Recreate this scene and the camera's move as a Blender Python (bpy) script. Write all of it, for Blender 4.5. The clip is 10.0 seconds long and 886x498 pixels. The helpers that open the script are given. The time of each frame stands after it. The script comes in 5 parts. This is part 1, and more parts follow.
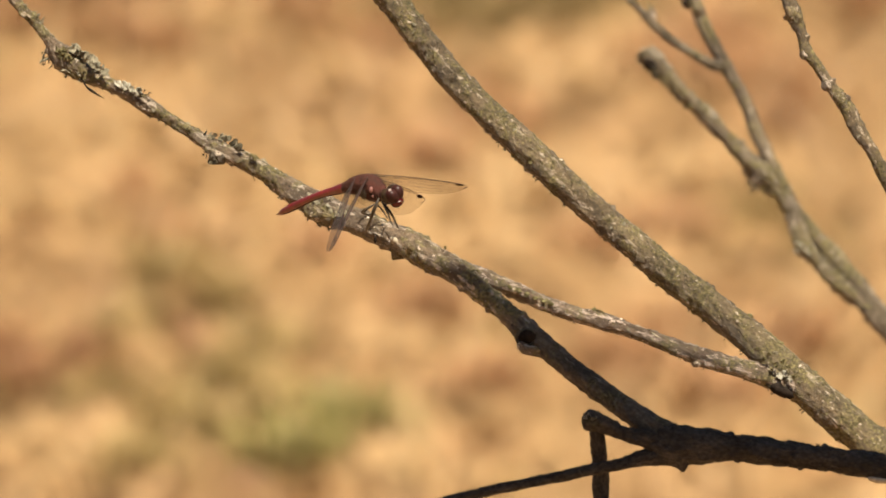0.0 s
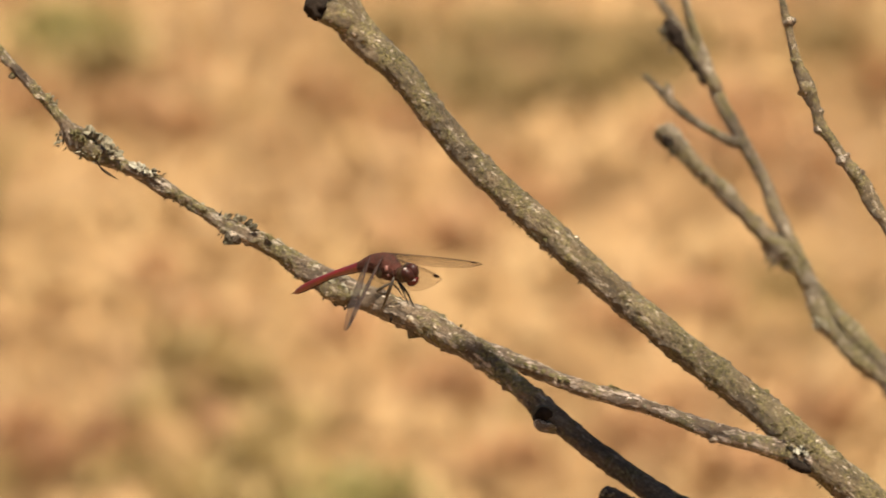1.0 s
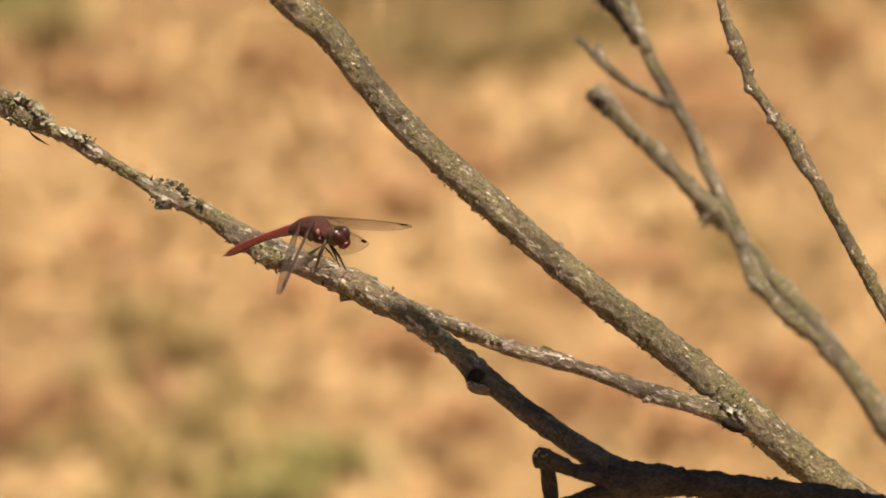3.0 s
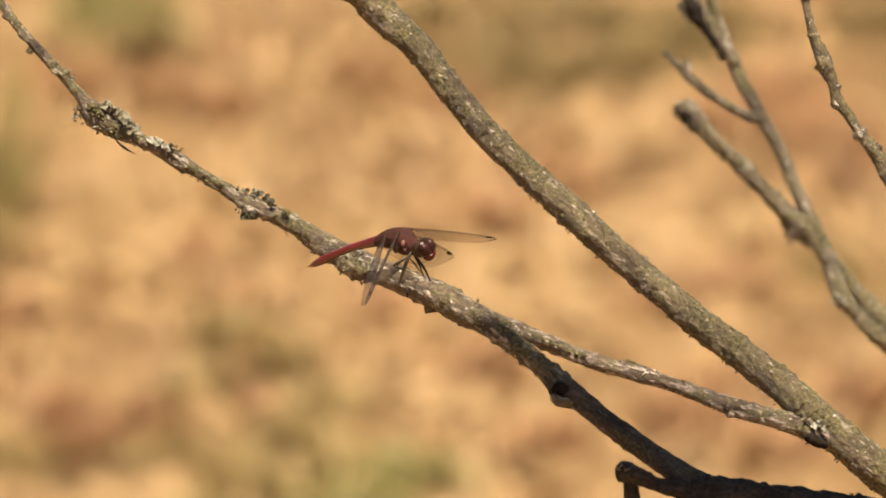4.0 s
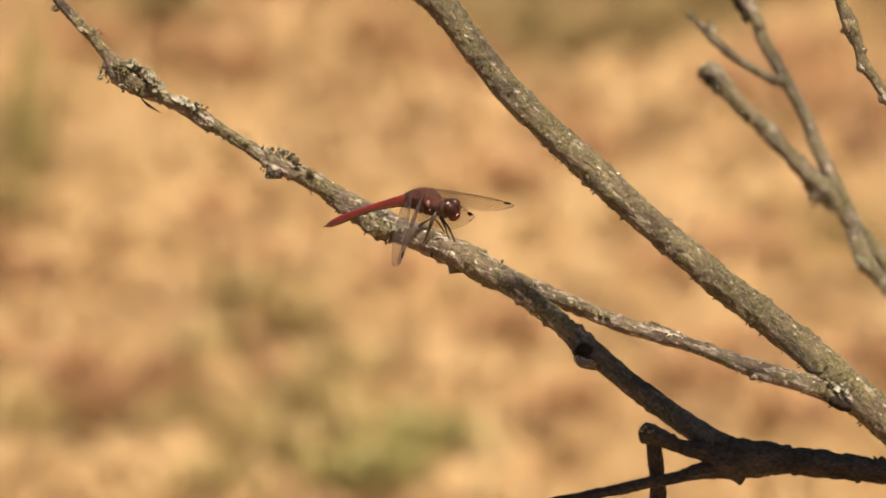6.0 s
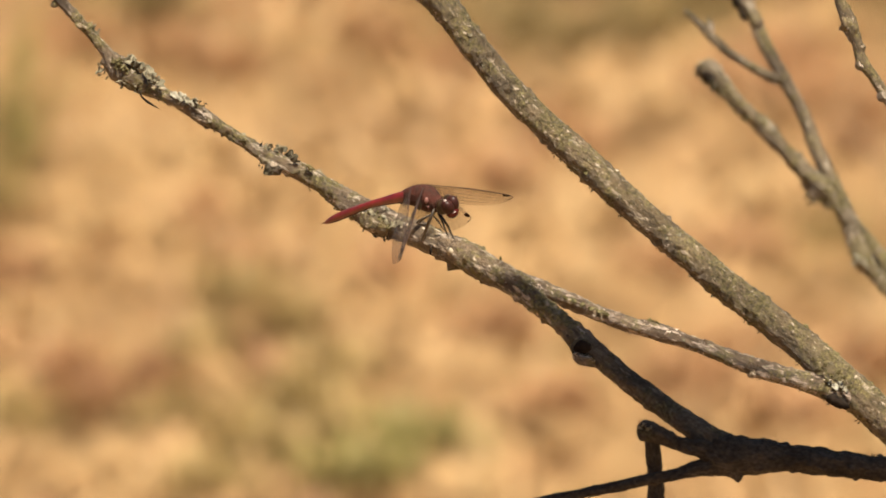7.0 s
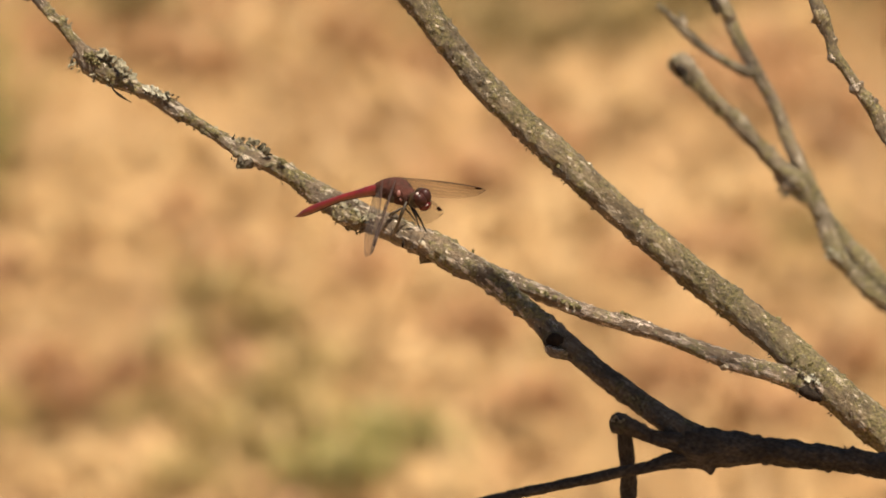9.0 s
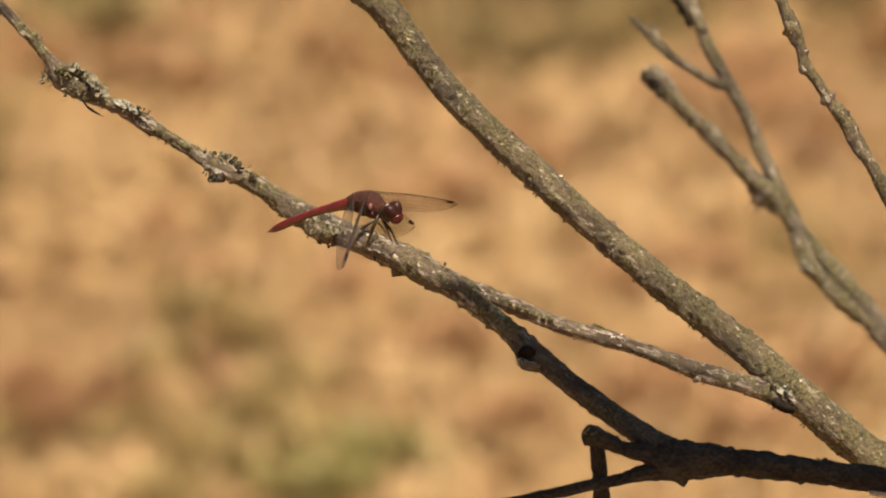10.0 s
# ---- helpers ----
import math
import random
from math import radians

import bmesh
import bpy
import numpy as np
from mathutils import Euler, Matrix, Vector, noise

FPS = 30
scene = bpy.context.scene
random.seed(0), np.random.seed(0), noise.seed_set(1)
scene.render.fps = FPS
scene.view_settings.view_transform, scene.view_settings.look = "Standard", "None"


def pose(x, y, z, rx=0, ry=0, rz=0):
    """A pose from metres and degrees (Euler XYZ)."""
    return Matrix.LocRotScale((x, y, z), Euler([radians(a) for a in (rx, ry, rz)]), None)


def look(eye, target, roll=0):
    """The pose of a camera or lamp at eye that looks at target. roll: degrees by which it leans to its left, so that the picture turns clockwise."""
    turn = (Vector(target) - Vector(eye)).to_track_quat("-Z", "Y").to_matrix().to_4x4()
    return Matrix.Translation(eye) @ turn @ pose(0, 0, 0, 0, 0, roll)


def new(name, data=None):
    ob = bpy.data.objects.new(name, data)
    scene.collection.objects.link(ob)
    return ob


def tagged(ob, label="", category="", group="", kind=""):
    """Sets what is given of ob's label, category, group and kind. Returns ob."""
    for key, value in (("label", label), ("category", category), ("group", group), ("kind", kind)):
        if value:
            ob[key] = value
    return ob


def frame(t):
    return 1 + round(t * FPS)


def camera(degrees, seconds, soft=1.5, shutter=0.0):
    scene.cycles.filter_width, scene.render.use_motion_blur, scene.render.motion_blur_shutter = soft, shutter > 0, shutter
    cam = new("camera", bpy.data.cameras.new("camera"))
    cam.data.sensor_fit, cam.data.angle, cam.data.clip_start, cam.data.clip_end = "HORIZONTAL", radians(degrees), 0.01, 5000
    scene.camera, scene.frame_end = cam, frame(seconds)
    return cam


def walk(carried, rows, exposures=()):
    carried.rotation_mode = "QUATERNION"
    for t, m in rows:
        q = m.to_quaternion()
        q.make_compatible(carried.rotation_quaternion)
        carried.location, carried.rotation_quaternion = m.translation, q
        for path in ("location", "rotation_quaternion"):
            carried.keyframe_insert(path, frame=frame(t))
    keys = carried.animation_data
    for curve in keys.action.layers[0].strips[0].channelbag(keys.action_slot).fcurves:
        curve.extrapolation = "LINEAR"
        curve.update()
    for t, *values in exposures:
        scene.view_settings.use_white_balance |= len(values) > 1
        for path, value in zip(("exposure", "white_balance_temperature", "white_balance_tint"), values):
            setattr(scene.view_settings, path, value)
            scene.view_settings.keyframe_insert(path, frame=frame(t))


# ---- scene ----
MM = 0.001
REACH = 2.46          # camera to the perch, metres
TILT = radians(15)    # the camera looks down by this much
EYE = Vector((0.0, 0.0, 1.5))
RIGHT = Vector((1.0, 0.0, 0.0))
AHEAD = Vector((0.0, math.cos(TILT), -math.sin(TILT)))
ABOVE = Vector((0.0, math.sin(TILT), math.cos(TILT)))
PERCH = EYE + AHEAD * REACH


def spot(u, v, w=0.0):
    """A place by the perch: u mm to the right, v mm up and w mm back, in the plane of the twigs."""
    k = 1 + w * MM / REACH
    return PERCH + (RIGHT * u + ABOVE * v) * (k * MM) + AHEAD * (w * MM)


# ---- camera ----
cam = camera(5.0, 10.0, soft=1.75, shutter=0.35)
cam.data.dof.use_dof = True
cam.data.dof.focus_distance = 2.465
cam.data.dof.aperture_fstop = 25
walk(cam, [
    (0.00, look((0.0000, 0.0000, 1.5000), (0.00000, 1.93185, 0.98236), 0.000)),
    (0.10, look((0.0004, -0.0001, 1.4998), (0.00041, 1.93186, 0.98239), -0.073)),
    (0.20, look((0.0006, -0.0001, 1.4997), (0.00002, 1.93187, 0.98244), -0.141)),
    (0.30, look((0.0008, -0.0001, 1.4996), (-0.00061, 1.93241, 0.98446), -0.207)),
    (0.40, look((0.0010, -0.0001, 1.4994), (-0.00199, 1.93335, 0.98796), -0.268)),
    (0.50, look((0.0013, -0.0002, 1.4993), (-0.00158, 1.93389, 0.98997), -0.342)),
    (0.60, look((0.0016, -0.0002, 1.4992), (-0.00053, 1.93466, 0.99285), -0.394)),
    (0.70, look((0.0018, -0.0003, 1.4990), (-0.00052, 1.93491, 0.99376), -0.439)),
    (0.80, look((0.0021, -0.0003, 1.4989), (-0.00049, 1.93555, 0.99615), -0.484)),
    (0.90, look((0.0024, -0.0003, 1.4988), (-0.00072, 1.93579, 0.99706), -0.527)),
    (1.00, look((0.0027, -0.0004, 1.4986), (-0.00249, 1.93578, 0.99701), -0.559)),
    (1.10, look((0.0029, -0.0004, 1.4985), (-0.00579, 1.93507, 0.99436), -0.493)),
    (1.20, look((0.0032, -0.0004, 1.4984), (-0.00733, 1.93343, 0.98824), -0.440)),
    (1.30, look((0.0035, -0.0005, 1.4983), (-0.00679, 1.93270, 0.98555), -0.402)),
    (1.40, look((0.0039, -0.0005, 1.4982), (-0.00598, 1.93258, 0.98507), -0.367)),
    (1.50, look((0.0042, -0.0005, 1.4980), (-0.00616, 1.93311, 0.98707), -0.324)),
    (1.60, look((0.0045, -0.0006, 1.4979), (-0.00537, 1.93416, 0.99096), -0.350)),
    (1.70, look((0.0048, -0.0006, 1.4978), (-0.00537, 1.93434, 0.99165), -0.371)),
    (1.80, look((0.0051, -0.0006, 1.4977), (-0.00510, 1.93473, 0.99309), -0.393)),
    (1.90, look((0.0055, -0.0006, 1.4976), (-0.00458, 1.93491, 0.99378), -0.417)),
    (2.00, look((0.0058, -0.0007, 1.4975), (-0.00483, 1.93470, 0.99301), -0.436)),
    (2.10, look((0.0062, -0.0007, 1.4975), (-0.00537, 1.93474, 0.99313), -0.459)),
    (2.20, look((0.0066, -0.0007, 1.4974), (-0.00437, 1.93477, 0.99324), -0.494)),
    (2.30, look((0.0070, -0.0007, 1.4973), (-0.00210, 1.93486, 0.99359), -0.538)),
    (2.40, look((0.0074, -0.0007, 1.4973), (-0.00236, 1.93509, 0.99445), -0.564)),
    (2.50, look((0.0078, -0.0007, 1.4972), (-0.00163, 1.93492, 0.99382), -0.597)),
    (2.60, look((0.0082, -0.0008, 1.4972), (0.00061, 1.93464, 0.99277), -0.742)),
    (2.70, look((0.0085, -0.0008, 1.4971), (0.00742, 1.93414, 0.99090), -0.921)),
    (2.80, look((0.0089, -0.0008, 1.4970), (0.01095, 1.93388, 0.98993), -1.018)),
    (3.00, look((0.0096, -0.0008, 1.4969), (0.01219, 1.93372, 0.98934), -1.050)),
    (3.30, look((0.0106, -0.0009, 1.4966), (0.00860, 1.93396, 0.99024), -0.930)),
    (3.55, look((0.0115, -0.0010, 1.4964), (0.00475, 1.93420, 0.99113), -0.809)),
    (3.80, look((0.0124, -0.0010, 1.4962), (0.00070, 1.93435, 0.99170), -0.732)),
    (3.90, look((0.0126, -0.0010, 1.4962), (-0.00163, 1.93443, 0.99198), -0.690)),
    (4.00, look((0.0128, -0.0010, 1.4961), (-0.00398, 1.93437, 0.99177), -0.648)),
    (4.10, look((0.0130, -0.0011, 1.4961), (-0.00394, 1.93426, 0.99136), -0.616)),
    (4.20, look((0.0131, -0.0011, 1.4960), (-0.00291, 1.93389, 0.98996), -0.591)),
    (4.30, look((0.0132, -0.0011, 1.4960), (-0.00340, 1.93378, 0.98956), -0.555)),
    (4.40, look((0.0132, -0.0011, 1.4959), (-0.00519, 1.93341, 0.98819), -0.511)),
    (4.50, look((0.0131, -0.0011, 1.4959), (-0.00647, 1.93318, 0.98730), -0.470)),
    (4.60, look((0.0130, -0.0011, 1.4959), (-0.00776, 1.93277, 0.98578), -0.440)),
    (4.70, look((0.0129, -0.0011, 1.4959), (-0.00776, 1.93262, 0.98523), -0.419)),
    (4.80, look((0.0127, -0.0011, 1.4959), (-0.00776, 1.93261, 0.98518), -0.399)),
    (4.90, look((0.0125, -0.0011, 1.4959), (-0.00778, 1.93259, 0.98512), -0.379)),
    (5.00, look((0.0122, -0.0011, 1.4958), (-0.00908, 1.93251, 0.98483), -0.350)),
    (5.10, look((0.0120, -0.0011, 1.4958), (-0.00964, 1.93252, 0.98485), -0.337)),
    (5.20, look((0.0117, -0.0011, 1.4958), (-0.00970, 1.93239, 0.98438), -0.328)),
    (5.50, look((0.0106, -0.0011, 1.4958), (-0.00970, 1.93237, 0.98431), -0.296)),
    (5.90, look((0.0092, -0.0011, 1.4957), (-0.00961, 1.93234, 0.98420), -0.261)),
    (6.30, look((0.0079, -0.0012, 1.4957), (-0.00963, 1.93232, 0.98411), -0.241)),
    (6.40, look((0.0076, -0.0012, 1.4956), (-0.01114, 1.93224, 0.98380), -0.178)),
    (6.50, look((0.0073, -0.0012, 1.4956), (-0.01163, 1.93222, 0.98372), -0.122)),
    (6.60, look((0.0070, -0.0012, 1.4955), (-0.01162, 1.93222, 0.98373), -0.121)),
    (6.70, look((0.0068, -0.0012, 1.4954), (-0.01162, 1.93215, 0.98349), -0.120)),
    (6.80, look((0.0066, -0.0012, 1.4953), (-0.01110, 1.93215, 0.98349), -0.122)),
    (6.90, look((0.0064, -0.0013, 1.4952), (-0.01005, 1.93215, 0.98348), -0.128)),
    (7.00, look((0.0063, -0.0013, 1.4951), (-0.00977, 1.93215, 0.98347), -0.128)),
    (7.10, look((0.0062, -0.0013, 1.4950), (-0.00883, 1.93215, 0.98348), -0.145)),
    (7.20, look((0.0061, -0.0014, 1.4949), (-0.00814, 1.93242, 0.98448), -0.161)),
    (7.30, look((0.0060, -0.0014, 1.4948), (-0.00770, 1.93282, 0.98597), -0.174)),
    (7.40, look((0.0060, -0.0014, 1.4946), (-0.00725, 1.93315, 0.98720), -0.187)),
    (7.50, look((0.0060, -0.0015, 1.4945), (-0.00706, 1.93315, 0.98721), -0.198)),
    (7.60, look((0.0059, -0.0015, 1.4943), (-0.00677, 1.93282, 0.98597), -0.196)),
    (7.80, look((0.0058, -0.0016, 1.4941), (-0.00668, 1.93248, 0.98472), -0.188)),
    (8.00, look((0.0059, -0.0017, 1.4938), (-0.00681, 1.93267, 0.98543), -0.177)),
    (8.20, look((0.0062, -0.0018, 1.4935), (-0.00716, 1.93267, 0.98542), -0.137)),
    (8.40, look((0.0066, -0.0018, 1.4931), (-0.00696, 1.93247, 0.98467), -0.100)),
    (8.50, look((0.0068, -0.0019, 1.4930), (-0.00661, 1.93237, 0.98429), -0.083)),
    (8.60, look((0.0070, -0.0019, 1.4928), (-0.00512, 1.93226, 0.98389), -0.108)),
    (8.80, look((0.0075, -0.0020, 1.4925), (-0.00419, 1.93198, 0.98286), -0.142)),
    (9.00, look((0.0081, -0.0021, 1.4922), (-0.00399, 1.93164, 0.98159), -0.170)),
    (9.10, look((0.0085, -0.0021, 1.4921), (-0.00394, 1.93167, 0.98167), -0.176)),
    (9.20, look((0.0089, -0.0021, 1.4920), (-0.00312, 1.93188, 0.98248), -0.187)),
    (9.30, look((0.0094, -0.0022, 1.4919), (-0.00230, 1.93184, 0.98232), -0.198)),
    (9.40, look((0.0098, -0.0022, 1.4919), (-0.00122, 1.93166, 0.98166), -0.211)),
    (9.50, look((0.0103, -0.0022, 1.4918), (-0.00117, 1.93175, 0.98200), -0.217)),
    (9.60, look((0.0107, -0.0022, 1.4918), (-0.00108, 1.93178, 0.98210), -0.242)),
    (9.70, look((0.0110, -0.0022, 1.4917), (-0.00024, 1.93181, 0.98219), -0.273)),
    (9.80, look((0.0113, -0.0022, 1.4917), (0.00110, 1.93196, 0.98278), -0.308)),
    (9.90, look((0.0115, -0.0022, 1.4917), (0.00141, 1.93199, 0.98288), -0.337)),
    (10.00, look((0.0117, -0.0022, 1.4917), (0.00222, 1.93228, 0.98397), -0.369)),
], exposures=[(0.0, 0.96), (9.9, 0.96), (10.0, 0.69)])

# ---- daylight ----
SUN_HIGH, SUN_SIDE = 70.0, 30.0    # elevation; degrees the sun stands to the right of straight behind the camera
world = bpy.data.worlds.new("sky")
scene.world = world
world.use_nodes = True
nt = world.node_tree
sky = nt.nodes.new("ShaderNodeTexSky")
sky.sky_type, sky.sun_disc = "NISHITA", False
sky.air_density, sky.dust_density = 0.85, 2.0
sky.sun_elevation, sky.sun_rotation = radians(SUN_HIGH), radians(180 - SUN_SIDE)
nt.links.new(sky.outputs[0], nt.nodes["Background"].inputs[0])
nt.nodes["Background"].inputs[1].default_value = 0.034
TO_SUN = Vector((math.sin(radians(SUN_SIDE)) * math.cos(radians(SUN_HIGH)),
                 -math.cos(radians(SUN_SIDE)) * math.cos(radians(SUN_HIGH)), math.sin(radians(SUN_HIGH))))
sun = new("sun", bpy.data.lights.new("sun", "SUN"))
sun.data.energy, sun.data.angle, sun.data.color = 4.6, radians(0.53), (1.0, 0.885, 0.728)
sun.matrix_world = look(PERCH + TO_SUN * 20, PERCH)


# ---- materials ----
class Nodes:
    """A small builder for node materials."""

    def __init__(self, name):
        self.mat = bpy.data.materials.new(name)
        self.mat.use_nodes = True
        self.tree = self.mat.node_tree
        self.bsdf = self.tree.nodes["Principled BSDF"]
        self.out = self.tree.nodes["Material Output"]
        self.coord = self.tree.nodes.new("ShaderNodeTexCoord").outputs["Object"]

    def put(self, socket, value):
        if isinstance(value, bpy.types.NodeSocket):
            self.tree.links.new(value, socket)
        elif isinstance(value, tuple):
            socket.default_value = (*value, 1.0)[:len(socket.default_value)]
        else:
            socket.default_value = value

    def noise(self, scale, detail=4.0, rough=0.6, stretch=None, seed=0.0):
        n = self.tree.nodes.new("ShaderNodeTexNoise")
        src = self.coord
        m = self.tree.nodes.new("ShaderNodeMapping")
        self.tree.links.new(src, m.inputs[0])
        m.inputs["Location"].default_value = (seed, seed * 0.7, -seed)
        m.inputs["Scale"].default_value = stretch or (1, 1, 1)
        self.tree.links.new(m.outputs[0], n.inputs["Vector"])
        n.inputs["Scale"].default_value, n.inputs["Detail"].default_value = scale, detail
        n.inputs["Roughness"].default_value = rough
        return n.outputs["Fac"]

    def ramp(self, fac, *stops):
        n = self.tree.nodes.new("ShaderNodeValToRGB")
        e = n.color_ramp.elements
        while len(e) < len(stops):
            e.new(0.5)
        for k, (at, c) in zip(e, stops):
            k.position, k.color = at, (*c, 1.0) if isinstance(c, tuple) else (c, c, c, 1.0)
        self.put(n.inputs[0], fac)
        return n.outputs[0]

    def mix(self, fac, a, b, how="MIX"):
        n = self.tree.nodes.new("ShaderNodeMix")
        n.data_type, n.blend_type = "RGBA", how
        self.put(n.inputs[0], fac), self.put(n.inputs[6], a), self.put(n.inputs[7], b)
        return n.outputs[2]

    def bump(self, height, strength, distance):
        n = self.tree.nodes.new("ShaderNodeBump")
        n.inputs["Strength"].default_value, n.inputs["Distance"].default_value = strength, distance
        self.put(n.inputs["Height"], height)
        self.put(self.bsdf.inputs["Normal"], n.outputs[0])

    def set(self, color, rough=0.7, **more):
        self.put(self.bsdf.inputs["Base Color"], color)
        self.put(self.bsdf.inputs["Roughness"], rough)
        for k, v in more.items():
            self.put(self.bsdf.inputs[k.replace("_", " ")], v)
        return self.mat


def bark(name, dark, mid, pale, algae, amount, gloss=0.6, shine=0.22, flecks=0.0, specks=0.5, stained=1.0):
    """Bark whose grain runs along the branch: gritty, with silvery streaks, pale lichen specks, green crust and pits."""
    n = Nodes(name)
    along = n.tree.nodes.new("ShaderNodeAttribute")
    along.attribute_name = "grain"
    n.coord = along.outputs["Vector"]
    base = n.ramp(n.noise(230, 5, 0.62, (0.35, 1, 1)), (0.34, tuple(0.6 * a + 0.4 * b for a, b in zip(dark, mid))), (0.50, mid), (0.66, tuple(c * 1.4 for c in mid)))
    # pale streaks: peeling bark, with the sun's glints painted in as well
    silver = n.ramp(n.noise(620, 5, 0.68, (0.26, 1, 1), 2.0), (0.565 - flecks, 0.0), (0.63 - flecks, 1.0))
    base = n.mix(silver, base, pale)
    grown = n.ramp(n.noise(110, 6, 0.70, None, 5.0), (0.57 - amount, 0.0), (0.66 - amount, 1.0))
    tint = n.ramp(n.noise(1300, 4, 0.7, None, 9.0), (0.34, tuple(c * 0.42 for c in algae)), (0.50, algae), (0.64, tuple(c * 1.7 for c in algae)))
    grown = n.mix(1.0, grown, n.ramp(n.noise(700, 4, 0.7, None, 12.0), (0.38, 0.15), (0.52, 1.0)), "MULTIPLY")
    base = n.mix(grown, base, tint)
    grit = n.ramp(n.noise(1400, 5, 0.70, (0.6, 1, 1), 3.0), (0.35, 0.55), (0.50, 1.0), (0.66, 1.55))
    base = n.mix(0.85, base, grit, "MULTIPLY")
    dots = n.mix(1.0, n.ramp(n.noise(1050, 3, 0.6, (0.7, 1, 1), 15.0), (0.60, 0.0), (0.66, 1.0)), n.ramp(n.noise(260, 3, 0.6, None, 11.0), (0.56 - 0.12 * specks, 0.0), (0.64 - 0.12 * specks, 1.0)), "MULTIPLY")
    base = n.mix(dots, base, tuple(min(0.85, c * 1.15) for c in pale))
    stain = n.ramp(n.noise(75, 4, 0.6, (0.6, 1, 1), 21.0), (0.36, 0.62), (0.52, 1.0), (0.68, 1.12))
    base = n.mix(stained, base, stain, "MULTIPLY")
    pits = n.ramp(n.noise(900, 5, 0.72, (0.55, 1, 1), 8.0), (0.33, 0.50), (0.40, 1.0))
    base = n.mix(1.0, base, pits, "MULTIPLY")
    rough = n.mix(grown, n.ramp(n.noise(400, 3, 0.6, None, 4.0), (0.35, gloss - 0.12), (0.65, gloss + 0.15)), (0.9, 0.9, 0.9))
    rough = n.mix(silver, rough, (0.30, 0.30, 0.30))
    relief = n.mix(0.5, n.noise(700, 6, 0.75, (0.4, 1, 1)), n.noise(1900, 4, 0.7))
    crusty = n.mix(0.5, n.noise(1000, 5, 0.8, None, 6.0), n.noise(2600, 4, 0.75, None, 7.0))
    n.bump(n.mix(dots, n.mix(grown, relief, crusty), (0.7, 0.7, 0.7)), 1.0, 0.0022)
    return n.set(base, rough, Specular_IOR_Level=shine)


BARK = bark("grey_bark", (0.0576, 0.0418, 0.023), (0.172, 0.127, 0.072), (0.5184, 0.4248, 0.3096), (0.202, 0.166, 0.070), 0.112, 0.42, 0.45, -0.012, 0.8)
BARK_TWIG = bark("twig_bark", (0.0432, 0.0288, 0.0187), (0.172, 0.124, 0.0778), (0.62, 0.52, 0.40), (0.198, 0.165, 0.066), 0.09, 0.38, 0.55, 0.018, 0.7, 0.45)
BARK_SPUR = bark("peeling_bark", (0.0432, 0.0288, 0.0187), (0.178, 0.126, 0.080), (0.62, 0.50, 0.40), (0.190, 0.158, 0.062), 0.07, 0.36, 0.6, 0.035, 0.6)
BARK_REAR = bark("tan_bark", (0.050, 0.038, 0.024), (0.195, 0.152, 0.096), (0.52, 0.44, 0.33), (0.205, 0.172, 0.075), 0.09, 0.45, 0.4, 0.012, 0.7)
# twig bark darkened, with the shade on the twig's lower stretch in its colours
BARK_DIM = bark("dim_twig_bark", (0.052, 0.042, 0.031), (0.138, 0.110, 0.078), (0.235, 0.195, 0.145), (0.135, 0.115, 0.062), 0.05, 0.65, 0.2, -0.03, 0.0)
# near-black copy of the bark: the lower limbs' shade is put into its colours
BARK_SHADED = bark("shaded_bark", (0.044, 0.037, 0.0305), (0.076, 0.064, 0.052), (0.115, 0.097, 0.078), (0.072, 0.066, 0.042), 0.0, 0.75, 0.15, -0.04, 0.0)


def plain(name, dark, light, scale, rough=0.7, bump=0.0, **more):
    n = Nodes(name)
    col = n.ramp(n.noise(scale, 5, 0.65), (0.32, dark), (0.68, light))
    if bump:
        n.bump(n.noise(scale * 2.5, 4), 0.8, bump)
    return n.set(col, rough, **more)


LICHEN = plain("pale_lichen", (0.144, 0.1296, 0.0792), (0.4176, 0.3744, 0.2592), 420, 0.9, 0.0004)
LICHEN_WHITE = plain("white_lichen", (0.3024, 0.2808, 0.2016), (0.576, 0.5472, 0.432), 420, 0.9, 0.0004)
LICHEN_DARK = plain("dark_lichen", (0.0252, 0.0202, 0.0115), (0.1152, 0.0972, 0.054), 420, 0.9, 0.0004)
MOSS = plain("yellow_moss", (0.144, 0.1224, 0.0446), (0.3096, 0.2664, 0.1296), 600, 0.95, 0.0006)
CHIP = plain("bare_wood_chip", (0.288, 0.2304, 0.1512), (0.5472, 0.4752, 0.3456), 900, 0.6, Specular_IOR_Level=0.2)
ROT_AND_SHADOW = plain("rot_and_shadow", (0.0086, 0.0065, 0.005), (0.036, 0.0259, 0.0187), 400, 0.95, 0.0006, Specular_IOR_Level=0.1)

# the insect
RED_BODY = plain("red_abdomen", (0.080, 0.0064, 0.0053), (0.205, 0.0168, 0.0110), 300, 0.30, 0.0002, Specular_IOR_Level=0.6, Coat_Weight=0.5, Coat_Roughness=0.22)
RED_DARK = plain("dark_red_thorax", (0.036, 0.020, 0.0137), (0.098, 0.0300, 0.0205), 520, 0.65, 0.0009, Specular_IOR_Level=0.15)
SIDE_SPOT = plain("pink_side_spot", (0.1584, 0.0576, 0.0468), (0.3168, 0.144, 0.1152), 900, 0.6)
EYE_RED = plain("dark_red_eye", (0.023, 0.0086, 0.0065), (0.0576, 0.0173, 0.0122), 900, 0.42, Specular_IOR_Level=0.22)
EYE_BROWN = plain("olive_brown_eye", (0.0259, 0.0151, 0.0072), (0.0612, 0.036, 0.0158), 500, 0.3)
FACE = plain("red_face", (0.0504, 0.0058, 0.005), (0.1224, 0.0115, 0.0101), 900, 0.16)
